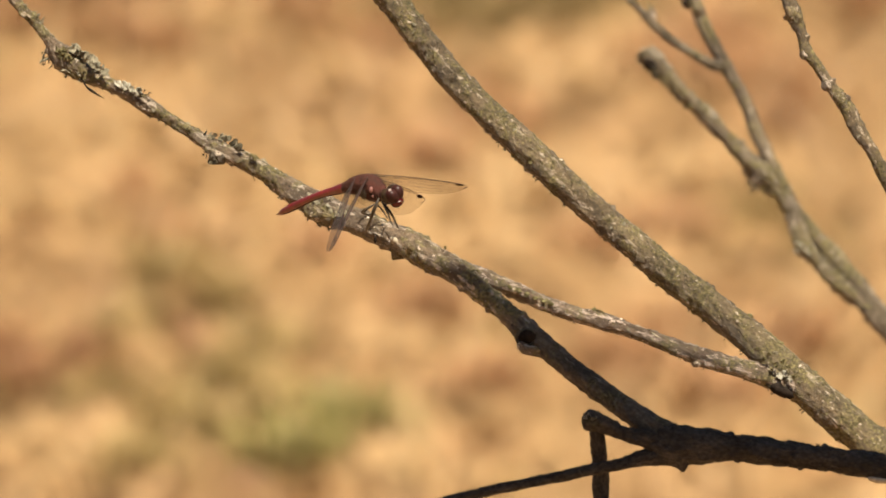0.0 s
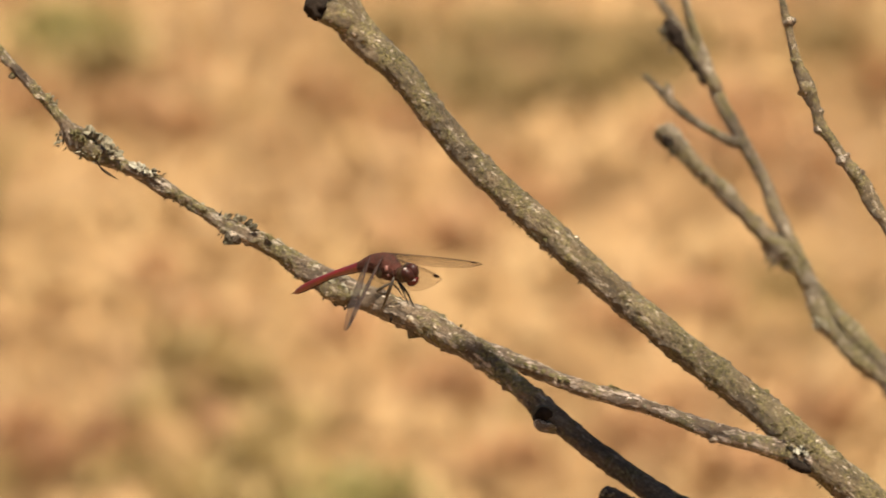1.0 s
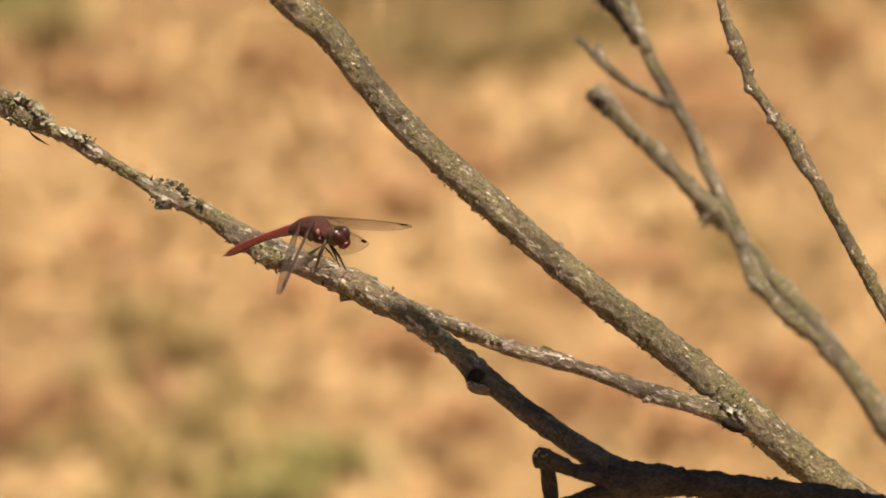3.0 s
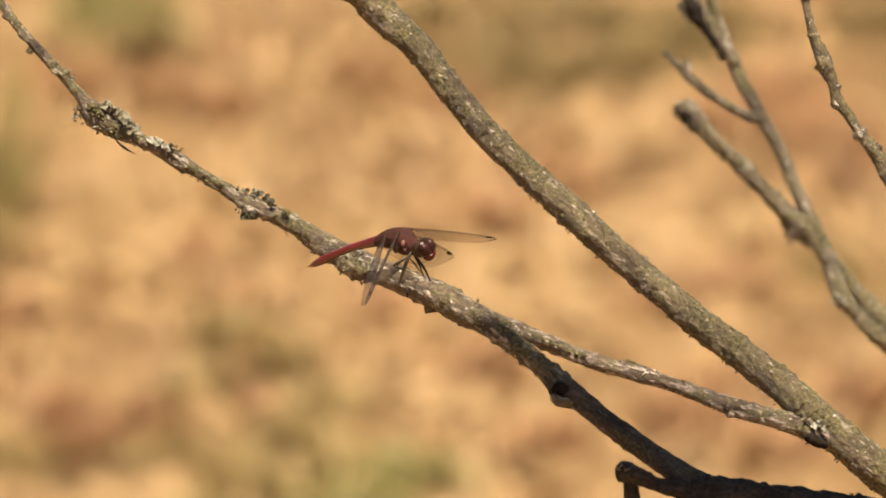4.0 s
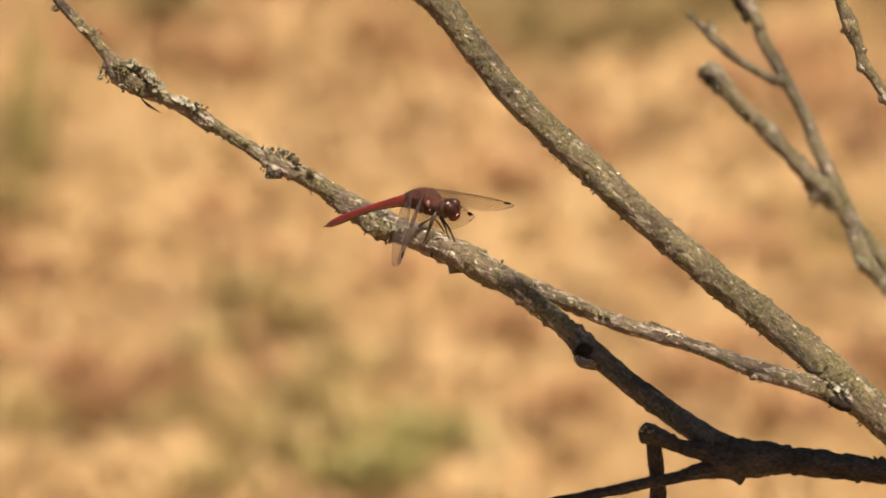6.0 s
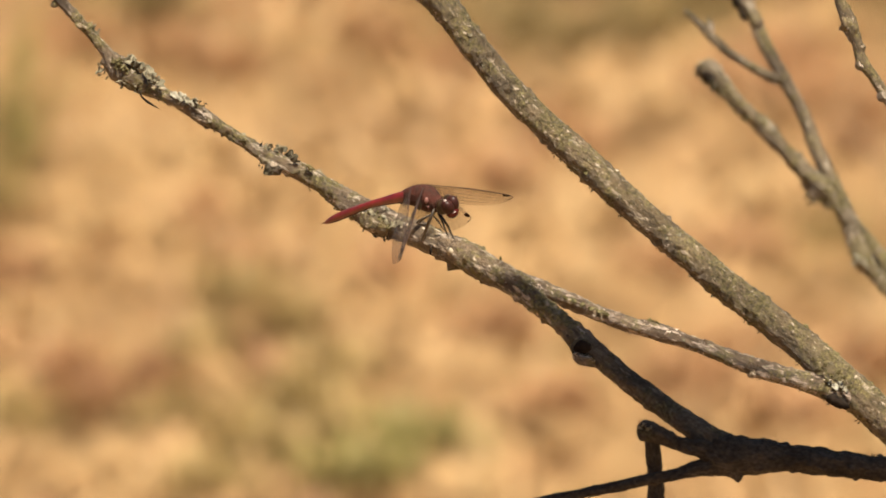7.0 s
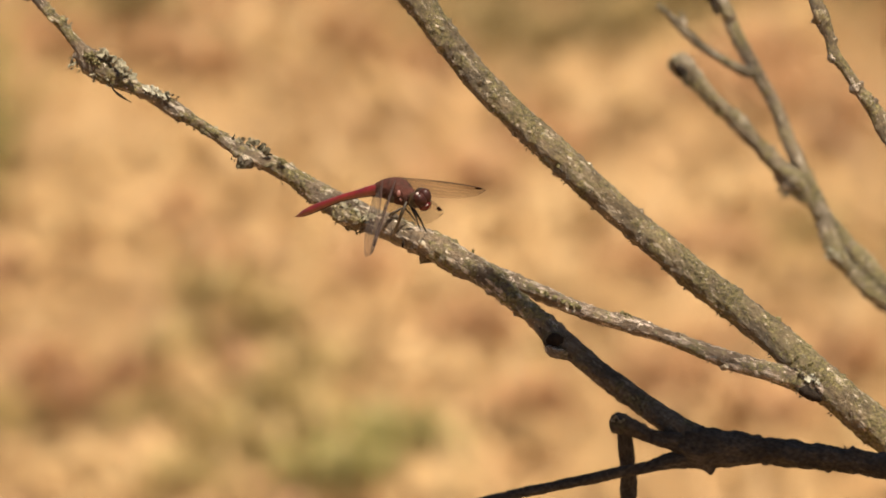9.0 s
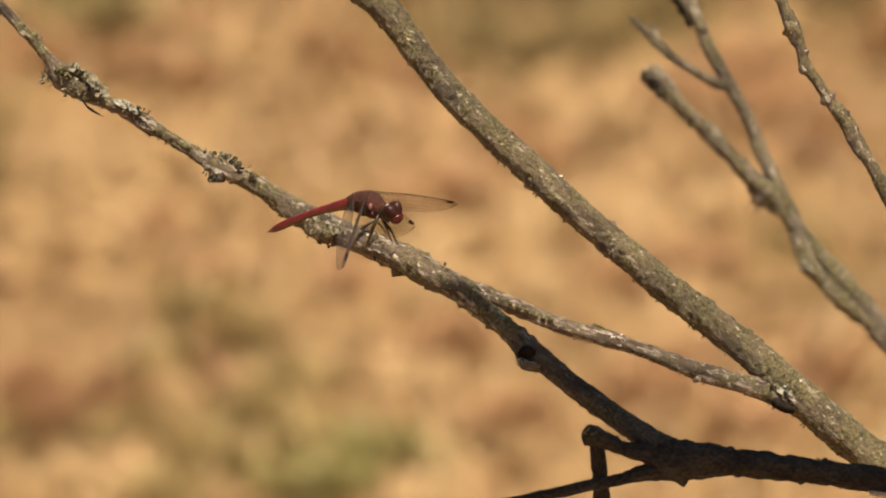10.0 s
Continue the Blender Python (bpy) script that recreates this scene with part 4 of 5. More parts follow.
    crust(perch, "greenish lichen crust below the perch", MOSS, [(-31.2, 11.6, 10), (-28.2, 9.7, 7), (-26.6, 7.8, 6), (-30.4, 9.5, 9)], 0.7, 20, out + up * 0.4)
    crust(perch, "white lichen specks below the perch", LICHEN_WHITE, [(-31.2, 12.2, 10.5), (-27.9, 10.5, 7), (-25.2, 7.3, 5.5)], 0.4, 12, out + up * 0.4)
    crust(perch, "flat pale crust along the twig", LICHEN, along(TWIG, 40, -30, 80, 0.27, 0.84, -0.15), 0.5, 40, out + up * 0.5)
    crust(spur, "flat pale crust along the thin twig", LICHEN, along(SPUR, 22, 0, 80, 0.1, 0.95, -0.15), 0.42, 22, out + up * 0.5)
    crust(spur, "yellow-green mossy crust on the thin twig", MOSS, [(14.4, -8.6, -8), (16.4, -9.3, -8), (18.4, -10.0, -8), (20.5, -10.9, -7.5), (22.4, -11.8, -7), (24.4, -12.7, -6.5), (26.3, -13.2, -6)], 0.55, 60, out + up * 0.5)
    crust(main, "flat pale crust on the limb", LICHEN, along(LIMB, 40, -30, 80, 0.10, 0.66, -0.15), 0.5, 40, out + up * 0.5)
    crust(main, "flat olive crust on the limb", MOSS, along(LIMB, 30, -40, 85, 0.10, 0.66, -0.2), 0.7, 36, out + up * 0.5)
    crust(main, "pale green lichen rosette at the fork", LICHEN_WHITE, [(80.3, -30, 5), (81.7, -30.6, 4.5), (83, -30.3, 5), (83.8, -31.4, 5)], 0.8, 8, out)
    # more dark flakes: lichen, and the fork's shadow painted with it
    crust(main, "dark lichen and painted shadow below the fork", LICHEN_DARK, [(78.9, -33, 6), (80.3, -33.6, 6), (81.7, -33.3, 5.5), (83, -33.8, 6)], 0.8, 9, out - ABOVE * 0.6)
    crust(SIDE[1], "flat crust on the knotty twig", MOSS, along(RIGHT_TWIG, 40, -60, 85, 0.1, 0.55, -0.2), 0.45, 30, out + up * 0.5)
    crust(rear, "flat crust on the rear shoots", MOSS, along(REAR_STUB, 26, -60, 85, 0.0, 1.0, -0.1) + along(REAR_SIDE, 14, -60, 85, 0.0, 0.8, -0.1), 0.7, 50, out + up * 0.5)
    patch(main, "moss", "yellow-green moss on the limb", MOSS, along(LIMB, 40, -20, 70, 0.18, 0.62), 0.42, 150, out)
    patch(main, "moss", "yellow-green moss by the fork", MOSS, [(75.0, -24.6, 6), (76.2, -24.2, 5), (78.0, -26.6, 5), (79.2, -25.6, 4), (80.8, -28.2, 4), (82.3, -27.3, 4), (83.7, -28.6, 4), (85.0, -31.0, 4), (79.6, -29.2, 4.6), (86.2, -32.4, 4.4)], 0.42, 260, out + up * 0.5, wide=1.3)
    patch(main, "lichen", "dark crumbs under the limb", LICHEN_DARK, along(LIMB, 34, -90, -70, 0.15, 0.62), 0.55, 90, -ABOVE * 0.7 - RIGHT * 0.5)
    patch(main, "lichen", "pale flakes on the limb", LICHEN, along(LIMB, 26, -20, 75, 0.12, 0.62), 0.34, 60, out)
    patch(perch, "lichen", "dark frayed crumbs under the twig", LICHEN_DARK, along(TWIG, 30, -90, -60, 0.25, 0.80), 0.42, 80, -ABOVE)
    patch(perch, "moss", "thin moss along the twig", MOSS, along(TWIG, 24, -20, 80, 0.38, 0.84), 0.36, 90, out)
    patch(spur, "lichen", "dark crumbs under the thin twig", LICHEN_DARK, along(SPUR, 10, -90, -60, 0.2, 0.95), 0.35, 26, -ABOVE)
    patch(SIDE[0], "lichen", "knobbly dark crust on the limb", LICHEN_DARK, along(DARK, 24, -95, 95, 0.0, 0.45), 0.5, 60, out)
    patch(SIDE[1], "moss", "yellow crust on the knotty twig", MOSS, [(83.8, 58, 11), (84.7, 56.6, 10.5), (85.8, 55.2, 10.5), (86.6, 54.1, 11), (87.4, 46.7, 11), (97.8, 35.8, 10)], 0.45, 36, out)
    patch(SIDE[0], "lichen", "pale crust on the stub's end", LICHEN, [(35.3, -40.1, -44.2), (36.2, -41, -44.6), (34.5, -41, -44.2), (37, -40.7, -44.2)], 0.5, 40, out, wide=1.5)
    patch(SIDE[1], "lichen", "rough crumbs on the knotty twig", LICHEN_DARK, along(RIGHT_TWIG, 14, -90, 90, 0.15, 0.5), 0.35, 26, out)
    patch(SIDE[1], "lichen", "pale flakes on the knotty twig", LICHEN, [(82.7, 65.6, 9), (97, 36.9, 9), (97.8, 35.5, 9), (95.9, 37.4, 9), (100.8, 27.5, 9)], 0.45, 22, out)
    part("hollow", mesh_of("hollow", *ball(on_shrub(50.4, 44.6, 257.2), (0.0014, 0.0009, 0.0019), turn=Euler((0, radians(-40), 0)).to_matrix().to_4x4(), rough=0.4, seed=5), ROT_AND_SHADOW), rear, "dark rotted hollow of the stub")
    patch(rear, "lichen", "white lichen on the broken stub", LICHEN_WHITE, [(48.2, 48.4, 257), (49.6, 47.5, 257), (50.1, 45.6, 257), (52.1, 42.9, 257)], 0.55, 7, out, wide=1.4)
    patch(rear, "lichen", "pale lichen on the rear twig", LICHEN_WHITE, [(86.3, 1.2, 253), (88, 0.1, 253), (86, -0.5, 253)], 0.9, 18, out)
    patch(rear, "lichen", "dark lichen on the rear twig", LICHEN_DARK, [(74.3, 16.3, 254), (75.1, 15.2, 254), (75.6, 14.4, 254), (50.4, 44, 254), (51.5, 42.3, 254), (50.1, 70, 253), (51.2, 67.3, 253), (49.6, 72.2, 253)], 1.1, 34, out - ABOVE)
    # chips of bare wood and peeling bark
    def chip(parent, place, d, length, r):
        a, way = on_shrub(*place), (RIGHT * d[0] + ABOVE * d[1]) * (length * MM / 2)
        pts = [(*(a - way), 0.00006), (*(a - way * 0.5), r * MM), (*(a + way * 0.3), r * MM), (*(a + way), 0.00006)]
        part("bark_chip", mesh_of("bark_chip", *tube(pts, sides=6, step=0.0004, knobs=0.5, seed=length), CHIP), parent, "pale bare wood chip")

    # peeling chips strewn over upper faces, which also paint in streaky glints
    for parent, rows, n, first, last in ((spur, SPUR, 7, 0.12, 0.95), (perch, TWIG, 9, 0.15, 0.80), (main, LIMB, 6, 0.14, 0.6)):
        for _ in range(n):
            place, d = skin(rng, rows, 15, 75, first, last, 0.05)
            chip(parent, place, d, rng.uniform(0.8, 2.0), rng.uniform(0.12, 0.24))
    chip(perch, (-11.8, 2.1, -4.0), (0.85, -0.45), 3.0, 0.75)
    chip(perch, (-10.9, 1.2, -3.9), (0.8, -0.6), 1.8, 0.5)
    chip(perch, (-12.1, 1.5, -3.9), (0.85, -0.5), 1.0, 0.35)
    chip(perch, (-14.7, 6.9, -1.5), (0.9, -0.4), 2.2, 0.24)
    chip(perch, (-2.2, 0, -7.2), (0.9, -0.45), 2.6, 0.24)
    chip(perch, (-23.6, 7.8, 4.4), (0.8, 0.3), 1.0, 0.3)
    # the spike below the perch, the splinter and the hollow knot
    part("thorn", wood("thorn", BARK_DIM, [(-7.6, 1.8, -0.5, 3.0), (-9.9, 0.0, -0.5, 2.3), (-11.4, -1.5, 0, 1.35), (-12.3, -2.7, 0, 0.55)], sides=22, step=0.0004, knobs=0.4, seed=31, crumbs=0.0006), perch, "short broken thorn")
    part("knot", wood("knot", BARK, [(-32.9, 11.1, 14, 1.64), (-31, 9.7, 12, 2.2), (-29, 8.8, 10, 2.3), (-26.9, 7.8, 7, 1.92)], sides=28, step=0.0004, knobs=0.25, seed=34, crumbs=0.0006), perch, "mossy swelling of the twig")
    part("knot", wood("knot", BARK_TWIG, [(18.1, -22.6, -21, 1.1), (20, -24, -21.5, 1.37), (22.5, -24.7, -21, 1.51), (24.9, -25.1, -20, 1.1)], sides=18, step=0.0004, knobs=0.3, seed=35, crumbs=0.0003), perch, "bark lip below the hollow")
    # solid dark lump that stands for the shadow of the thin twig on the limb
    part("hollow", wood("hollow", ROT_AND_SHADOW, [(79.4, -33.0, 6.5, 0.9), (81.0, -33.9, 5.5, 1.3), (83.0, -34.9, 5.5, 1.3), (85.0, -36.0, 6.5, 0.8)], sides=16, step=0.0004, knobs=0.4, seed=63, crumbs=0.0004), main, "dark lump painting the spur's shadow below the fork")
    part("knot", wood("knot", BARK_TWIG, [(60.8, -26.7, 3, 1.23), (61.7, -27.9, 3, 1.1), (62.2, -28.6, 3, 0.55)], sides=14, step=0.0004, knobs=0.3, seed=36), spur, "small bud knot")
    part("bud", wood("bud", BARK_TWIG, [(-106.7, 62.4, 25, 0.8), (-107.8, 62.0, 25, 0.75), (-108.8, 61.7, 25, 0.45)], sides=14, step=0.0003, knobs=0.5, seed=39, crumbs=0.0004), perch)
    patch(perch, "lichen", "frayed pale lichen tuft on the thin end", LICHEN, [(-98.9, 56.7, 23.5), (-98.1, 55.9, 23.5), (-97.4, 55.0, 23.5)], 0.8, 16, up + RIGHT * 0.4, wide=0.6)
    for k, way in enumerate(([(69.3, -45.9, -36, 1.37), (70.1, -44.8, -36, 0.96), (70.4, -44.4, -36, 0.55)], [(83.3, -47.8, -35, 1.23), (84.1, -46.9, -35, 0.96), (84.5, -46.4, -35, 0.55)])):
        part("knot", wood("knot", BARK_SHADED, way, sides=14, step=0.0004, knobs=0.3, seed=38 + k), SIDE[0])
    for k, way in enumerate(([(80.25, 74.7, 12, 1.03), (80.75, 73.3, 12, 1.61), (81.05, 71.9, 12, 1.03)], [(81.55, 65.3, 12, 1.03), (82.15, 64, 12, 1.5), (82.65, 62.6, 12, 1.15)], [(83.55, 59.9, 12, 1.09), (84.55, 57.6, 11.5, 1.47), (85.65, 55.2, 12, 1.26)],
                             [(87.85, 48.9, 12, 0.92), (87.85, 47.4, 12, 1.38), (88.75, 45.9, 12, 1.03)], [(96.65, 36.4, 12, 1.01), (97.75, 34.9, 11.5, 1.51), (98.85, 33.3, 12, 1.26)], [(92.55, 41.2, 12, 1.15), (93.35, 39.9, 12, 1.61), (94.45, 38.5, 12, 1.03)])):
        part("knot", wood("knot", BARK if k in (2, 4) else BARK_TWIG, way, sides=20, step=0.0004, knobs=0.4, seed=50 + k, crumbs=0.0007), SIDE[1])
    part("bud", wood("bud", ROT_AND_SHADOW, [(-16.4, 2.9, -1, 0.5), (-16.5, 1.9, -1, 0.42), (-16.5, 1.2, -1, 0.3)], sides=8, step=0.0003, knobs=0.3, seed=62), perch)
    part("splinter", wood("splinter", ROT_AND_SHADOW, [(-87.8, 41.6, 22, 0.25), (-86.6, 39.6, 21, 0.25), (-85.0, 38.2, 20, 0.36), (-82.2, 36.5, 19, 0.12)], sides=8, step=0.001, seed=32), perch, "thin dark hanging splinter")
    ring = [on_shrub(*q) for q in ((22.3, -22.5, -21.6), (21.4, -23.2, -21.6), (20.3, -23.4, -21.6), (19.1, -23.2, -21.6), (18.3, -22.5, -21.6), (17.9, -21.5, -21.6), (18.3, -20.6, -21.6), (19.1, -19.8, -21.6), (20.3, -19.6, -21.6), (21.4, -19.8, -21.6), (22.3, -20.6, -21.6))]
    part("hollow", mesh_of("hollow", *ball(on_shrub(20.3, -21.2, -21.5), (0.0022, 0.0013, 0.0017), rough=0.3), ROT_AND_SHADOW), perch, "dark hollow of a rotted knot")
    part("knot_rim", mesh_of("knot_rim", *tube([(*q, 0.00042) for q in ring], sides=8, step=0.0006, knobs=0.4, seed=33), LICHEN_DARK), perch, "raised rim of the knot")


SHRUB, REAR = shrub()


# ---- the shading spray, above the view ----
def shading_spray():
    """An unseen leafy shoot, added towards the sun to shade the lower limbs."""
    root = new("shade_branch")
    base = Vector((1.15, 1.75, 0.0))
    root.location = base
    tagged(root, "unseen leafy branch added to shade the lower limbs", "branch")
    mid = spot(74.8, -1.2, -37) + TO_SUN * 0.42
    a = mid - base
    along = (RIGHT * 0.955 - ABOVE * 0.30).normalized()
    side = along.cross(TO_SUN).normalized()
    if side.z > 0:
        side = -side
    stem = tube([(0, 0, -0.02, 0.012), (0.05, 0.02, 0.5, 0.010), (*(a + along * 0.09 + side * 0.04), 0.005), (*(a + side * 0.045), 0.003), (*(a - along * 0.08 + side * 0.04), 0.0015)], sides=10, step=0.01, knobs=0.08, seed=40)
    part("stem", mesh_of("stem", *stem, BARK), root)
    g = random.Random(41)
    for i in range(300):
        s = g.uniform(-0.071, 0.06) if g.random() > 0.08 else g.uniform(-0.088, -0.071)
        drop = g.uniform(-0.001, 0.108)
        c = a + along * s + side * drop + TO_SUN * g.uniform(-0.02, 0.02)
        d = (side * g.uniform(0.2, 1) * min(1.0, 0.15 + max(0.0, drop) * 25) + along * g.choice((-1, 1)) * g.uniform(0.3, 1)).normalized()
        e = d.cross(TO_SUN + Vector((g.gauss(0, 0.25), g.gauss(0, 0.25), 0))).normalized()
        up = e.cross(d)
        n, verts, faces = 6, [], []
        for k in range(n + 1):
            f = k / n
            half = 0.0095 * math.sin(math.pi * min(0.97, 0.06 + 0.94 * f)) ** 0.8
            for h in (-1, 0, 1):
                verts.append(tuple(c + d * (0.034 * (f - 0.5)) + e * (half * h) + up * (0.003 * h * h - 0.004 * f * f)))
        for k in range(n):
            for h in range(2):
                q = k * 3 + h
                faces.append((q, q + 1, q + 4, q + 3))
        part("leaf", mesh_of("leaf", verts, faces, GREEN_GRASS), root)
    return root


shading_spray()


# ---- the insect ----
BODY = Matrix.Translation(spot(-17, 14.7, -10)) @ pose(0, 0, 0, 0, 0, -35)
BODY_INV = BODY.inverted()


def lathe(rows, sides=16):
    """A body along x: rows of (x, z, half width, half height), in mm."""
    verts, faces = [], []
    for x, z, w, h in rows:
        for k in range(sides):
            a = 2 * math.pi * k / sides
            verts.append((x * MM, w * math.cos(a) * MM, (z + h * math.sin(a)) * MM))
    for i in range(len(rows) - 1):
        for k in range(sides):
            k2 = (k + 1) % sides
            faces.append((i * sides + k, i * sides + k2, (i + 1) * sides + k2, (i + 1) * sides + k))
    faces += [tuple(range(sides - 1, -1, -1)), tuple((len(rows) - 1) * sides + k for k in range(sides))]
    return verts, faces


def abdomen_rows():
    key = [(-3.0, 0.6, 1.6, 1.8), (-5.0, 0.1, 1.50, 1.60), (-7.0, -0.55, 1.45, 1.50), (-9.0, -1.2, 1.35, 1.38), (-12.0, -2.3, 1.1, 1.12), (-15.5, -3.65, 1.0, 0.98),
           (-19.0, -5.3, 1.08, 0.98), (-22.5, -7.1, 1.25, 1.12), (-25.2, -8.5, 1.2, 1.1), (-27.2, -9.6, 0.85, 0.8), (-28.3, -10.2, 0.30, 0.32)]
    c = spline([(x * MM, z * MM, w * MM, h * MM) for x, z, w, h in key], 0.0003)
    rows, n = [], len(c)
    for i, (x, z, w, h) in enumerate(c / MM):
        ring = abs(((i / n * 9.0) % 1.0) - 0.5) * 2         # narrow at each joint
        pinch = 1 - 0.05 * max(0, ring - 0.7) / 0.3
        rows.append((x, z, w * pinch, h * pinch))
    return rows


def wing_outline(length, hind):
    """Leading and trailing edge over the span: rows of (x, front, back), in mm."""
    rows = []
    for i in range(41):
        s = i / 40
        tip = math.sqrt(max(0.0, 1 - max(0, (s - 0.80) / 0.20) ** 2.6))
        front = 0.9 * math.sin(math.pi * min(1, s * 1.15) * 0.5) + 0.35 * math.sin(math.pi * s)
        if hind:
            back = 1.6 + 6.4 * math.sin(math.pi * min(1.0, s * 0.72 + 0.12)) ** 0.7 * (1 - 0.34 * s)
        else:
            back = 1.0 + 4.7 * math.sin(math.pi * min(1.0, s * 0.80 + 0.06)) ** 0.8 * (1 - 0.12 * s)
        mid = 0.35 - 0.15 * s
        rows.append((length * s, mid + (front - mid) * max(tip, 0.02), mid - (back + mid) * max(tip, 0.02)))
    return rows


def wing(parent, name, length, hind, hand):
    """hand +1: a wing on the left side, -1: on the right."""
    rows = wing_outline(length, hind)
    cols = 33
    verts, faces = [], []

    def lift(x, f):
        """Pleats that fade out towards the tip, and a slight droop of the span."""
        return 0.20 * math.sin(f * 2 * math.pi * 5) * (1 - 0.65 * x / length) - 0.35 * (x / length) ** 2

    for x, a, b in rows:
        for k in range(cols):
            f = k / (cols - 1)
            y = a + (b - a) * f
            verts.append((x * MM, -hand * y * MM, lift(x, f) * MM))
    for i in range(len(rows) - 1):
        for k in range(cols - 1):
            q = i * cols + k
            faces.append((q, q + 1, q + cols + 1, q + cols))
    ob = part(name, mesh_of(name, verts, faces, MEMBRANE), parent, "clear glassy wing with dark veins")

    def line(fs, r, x0=0.0, x1=1.0):
        pts = []
        for x, a, b in rows:
            s = x / length
            if x0 <= s <= x1:
                f = fs(s)
                pts.append((x * MM, -hand * (a + (b - a) * f) * MM, (lift(x, f) + 0.02) * MM, r * MM * (1 - 0.45 * s)))
        return tube(pts, sides=5, step=0.002)

    front = part("leading_vein", mesh_of("leading_vein", *joined(line(lambda s: 0.0, 0.11), line(lambda s: 0.06, 0.06, 0, 0.93), line(lambda s: 0.12 - 0.05 * s, 0.05, 0, 0.9)), VEIN), ob)
    fan = [line(lambda s: 1.0, 0.035)]
    for j in range(8):
        f0, f1 = 0.2 + 0.02 * j, 0.22 + 0.1 * j
        fan.append(line(lambda s, f0=f0, f1=f1: f0 + (f1 - f0) * min(1, s * 1.5) ** 0.8, 0.013, 0.0 if j < 4 else 0.05, 0.96 - 0.05 * j))
    for j in range(22):
        i = 3 + int(j * 36 / 22)
        x, a, b = rows[i]
        pts = [(x * MM, -hand * (a + (b - a) * f) * MM, lift(x, f) * MM, 0.00001) for f in (0.05, 0.35, 0.7, 0.95)]
        fan.append(tube(pts, sides=3, step=0.002))
    part("vein", mesh_of("vein", *joined(*fan), VEIN), ob)
    x0, x1 = length * 0.865, length * 0.955
    x = (x0 + x1) / 2
    y = np.interp(x, [r[0] for r in rows], [r[1] for r in rows]) - 0.42
    part("wing_spot", mesh_of("wing_spot", *ball((x * MM, -hand * y * MM, lift(x, 0.05) * MM), ((x1 - x0) / 2 * MM, 0.00046, 0.00011)), STIGMA), ob, "dark wing spot near the tip")
    return ob


def dragonfly():
    root = new("dragonfly")
    root.matrix_basis = BODY
    tagged(root, "red darter dragonfly perched on a lichen-grown twig", "dragonfly")
    hump = lathe([(-9.2, -1.2, 0.95, 1.1), (-8.2, -0.95, 1.5, 1.45), (-6.8, -0.4, 1.95, 1.9), (-5.2, 0.1, 2.3, 2.3), (-3.4, 0.3, 2.55, 2.75), (-1.8, 0.3, 2.65, 3.1), (-0.2, 0.15, 2.75, 3.4),
                  (1.2, -0.1, 2.65, 3.1), (2.4, -0.5, 2.2, 2.45), (3.3, -0.8, 1.6, 1.75), (4.0, -0.95, 1.1, 1.2), (5.0, -1.0, 0.8, 0.9)], sides=22)
    thorax = part("thorax", mesh_of("thorax", *hump, RED_DARK), root, "dark red hairy thorax")
    for hand in (1, -1):
        part("side_plate", mesh_of("side_plate", *ball((0.0012, hand * 0.00235, 0.0003), (0.00050, 0.0006, 0.00085), rough=0.2), SIDE_SPOT), thorax, "pinkish plate")
        part("side_plate", mesh_of("side_plate", *ball((0.0016, hand * 0.00205, -0.0012), (0.00035, 0.0005, 0.00045), rough=0.2), SIDE_SPOT), thorax, "pinkish plate")
        part("side_plate", mesh_of("side_plate", *ball((-0.0010, hand * 0.00245, -0.0009), (0.0009, 0.0005, 0.0015), rough=0.2), LEG_BROWN), thorax)
    g, fuzz = random.Random(44), []
    for _ in range(420):
        a, x = g.uniform(0, 2 * math.pi), g.uniform(-7.5, 4.2)
        w, h, z = [np.interp(x, (-8.2, -5.2, -1.8, -0.2, 1.2, 2.4, 4.2), q) for q in ((1.5, 2.3, 2.65, 2.75, 2.65, 2.2, 1.1), (1.45, 2.3, 3.1, 3.4, 3.1, 2.45, 1.2), (-0.95, 0.1, 0.3, 0.15, -0.1, -0.5, -0.95))]
        p = Vector((x, w * math.cos(a), z + h * math.sin(a))) * MM
        d = Vector((g.gauss(0, 0.5), math.cos(a), math.sin(a) + g.gauss(0, 0.3))).normalized() * (g.uniform(0.4, 1.1) * MM)
        fuzz.append(tube([(*(p - d * 0.1), 0.00003), (*(p + d), 0.000012)], sides=3, step=0.002))
    part("hair", mesh_of("hair", *joined(*fuzz), HAIR), thorax, "short brown hairs", kind="stuff")
    tail = part("abdomen", mesh_of("abdomen", *lathe(abdomen_rows()), RED_BODY), root, "slender bright red abdomen, darker at its tip")
    # darker body set low in the abdomen, to paint its shaded lower side
    part("underside_shade", mesh_of("underside_shade", *lathe([(x, z - 0.42 * h, w * 0.80, h * 0.62) for x, z, w, h in abdomen_rows()[8:-6]]), RED_DARK), tail, "dark underside painting the abdomen's own shade")
    for hand in (1, -1):
        part("clasper", mesh_of("clasper", *tube([(-0.0279, hand * 0.0002, -0.0099, 0.00022), (-0.0290, hand * 0.0004, -0.0106, 0.00012)], sides=6, step=0.0004), RED_DARK), tail)
    head = part("head", mesh_of("head", *ball((0.0002, 0, 0), (0.0016, 0.0017, 0.0019), rough=0.05), EYE_BROWN), root, "dark red head with huge eyes")
    for hand in (1, -1):
        eye = part("eye", mesh_of("eye", *ball((0.0002, hand * 0.00065, 0.0003), (0.0019, 0.00165, 0.0024), turn=Euler((radians(-20 * hand), 0, 0)).to_matrix().to_4x4(), rings=14, sides=20), EYE_RED), head, "dark red compound eye")
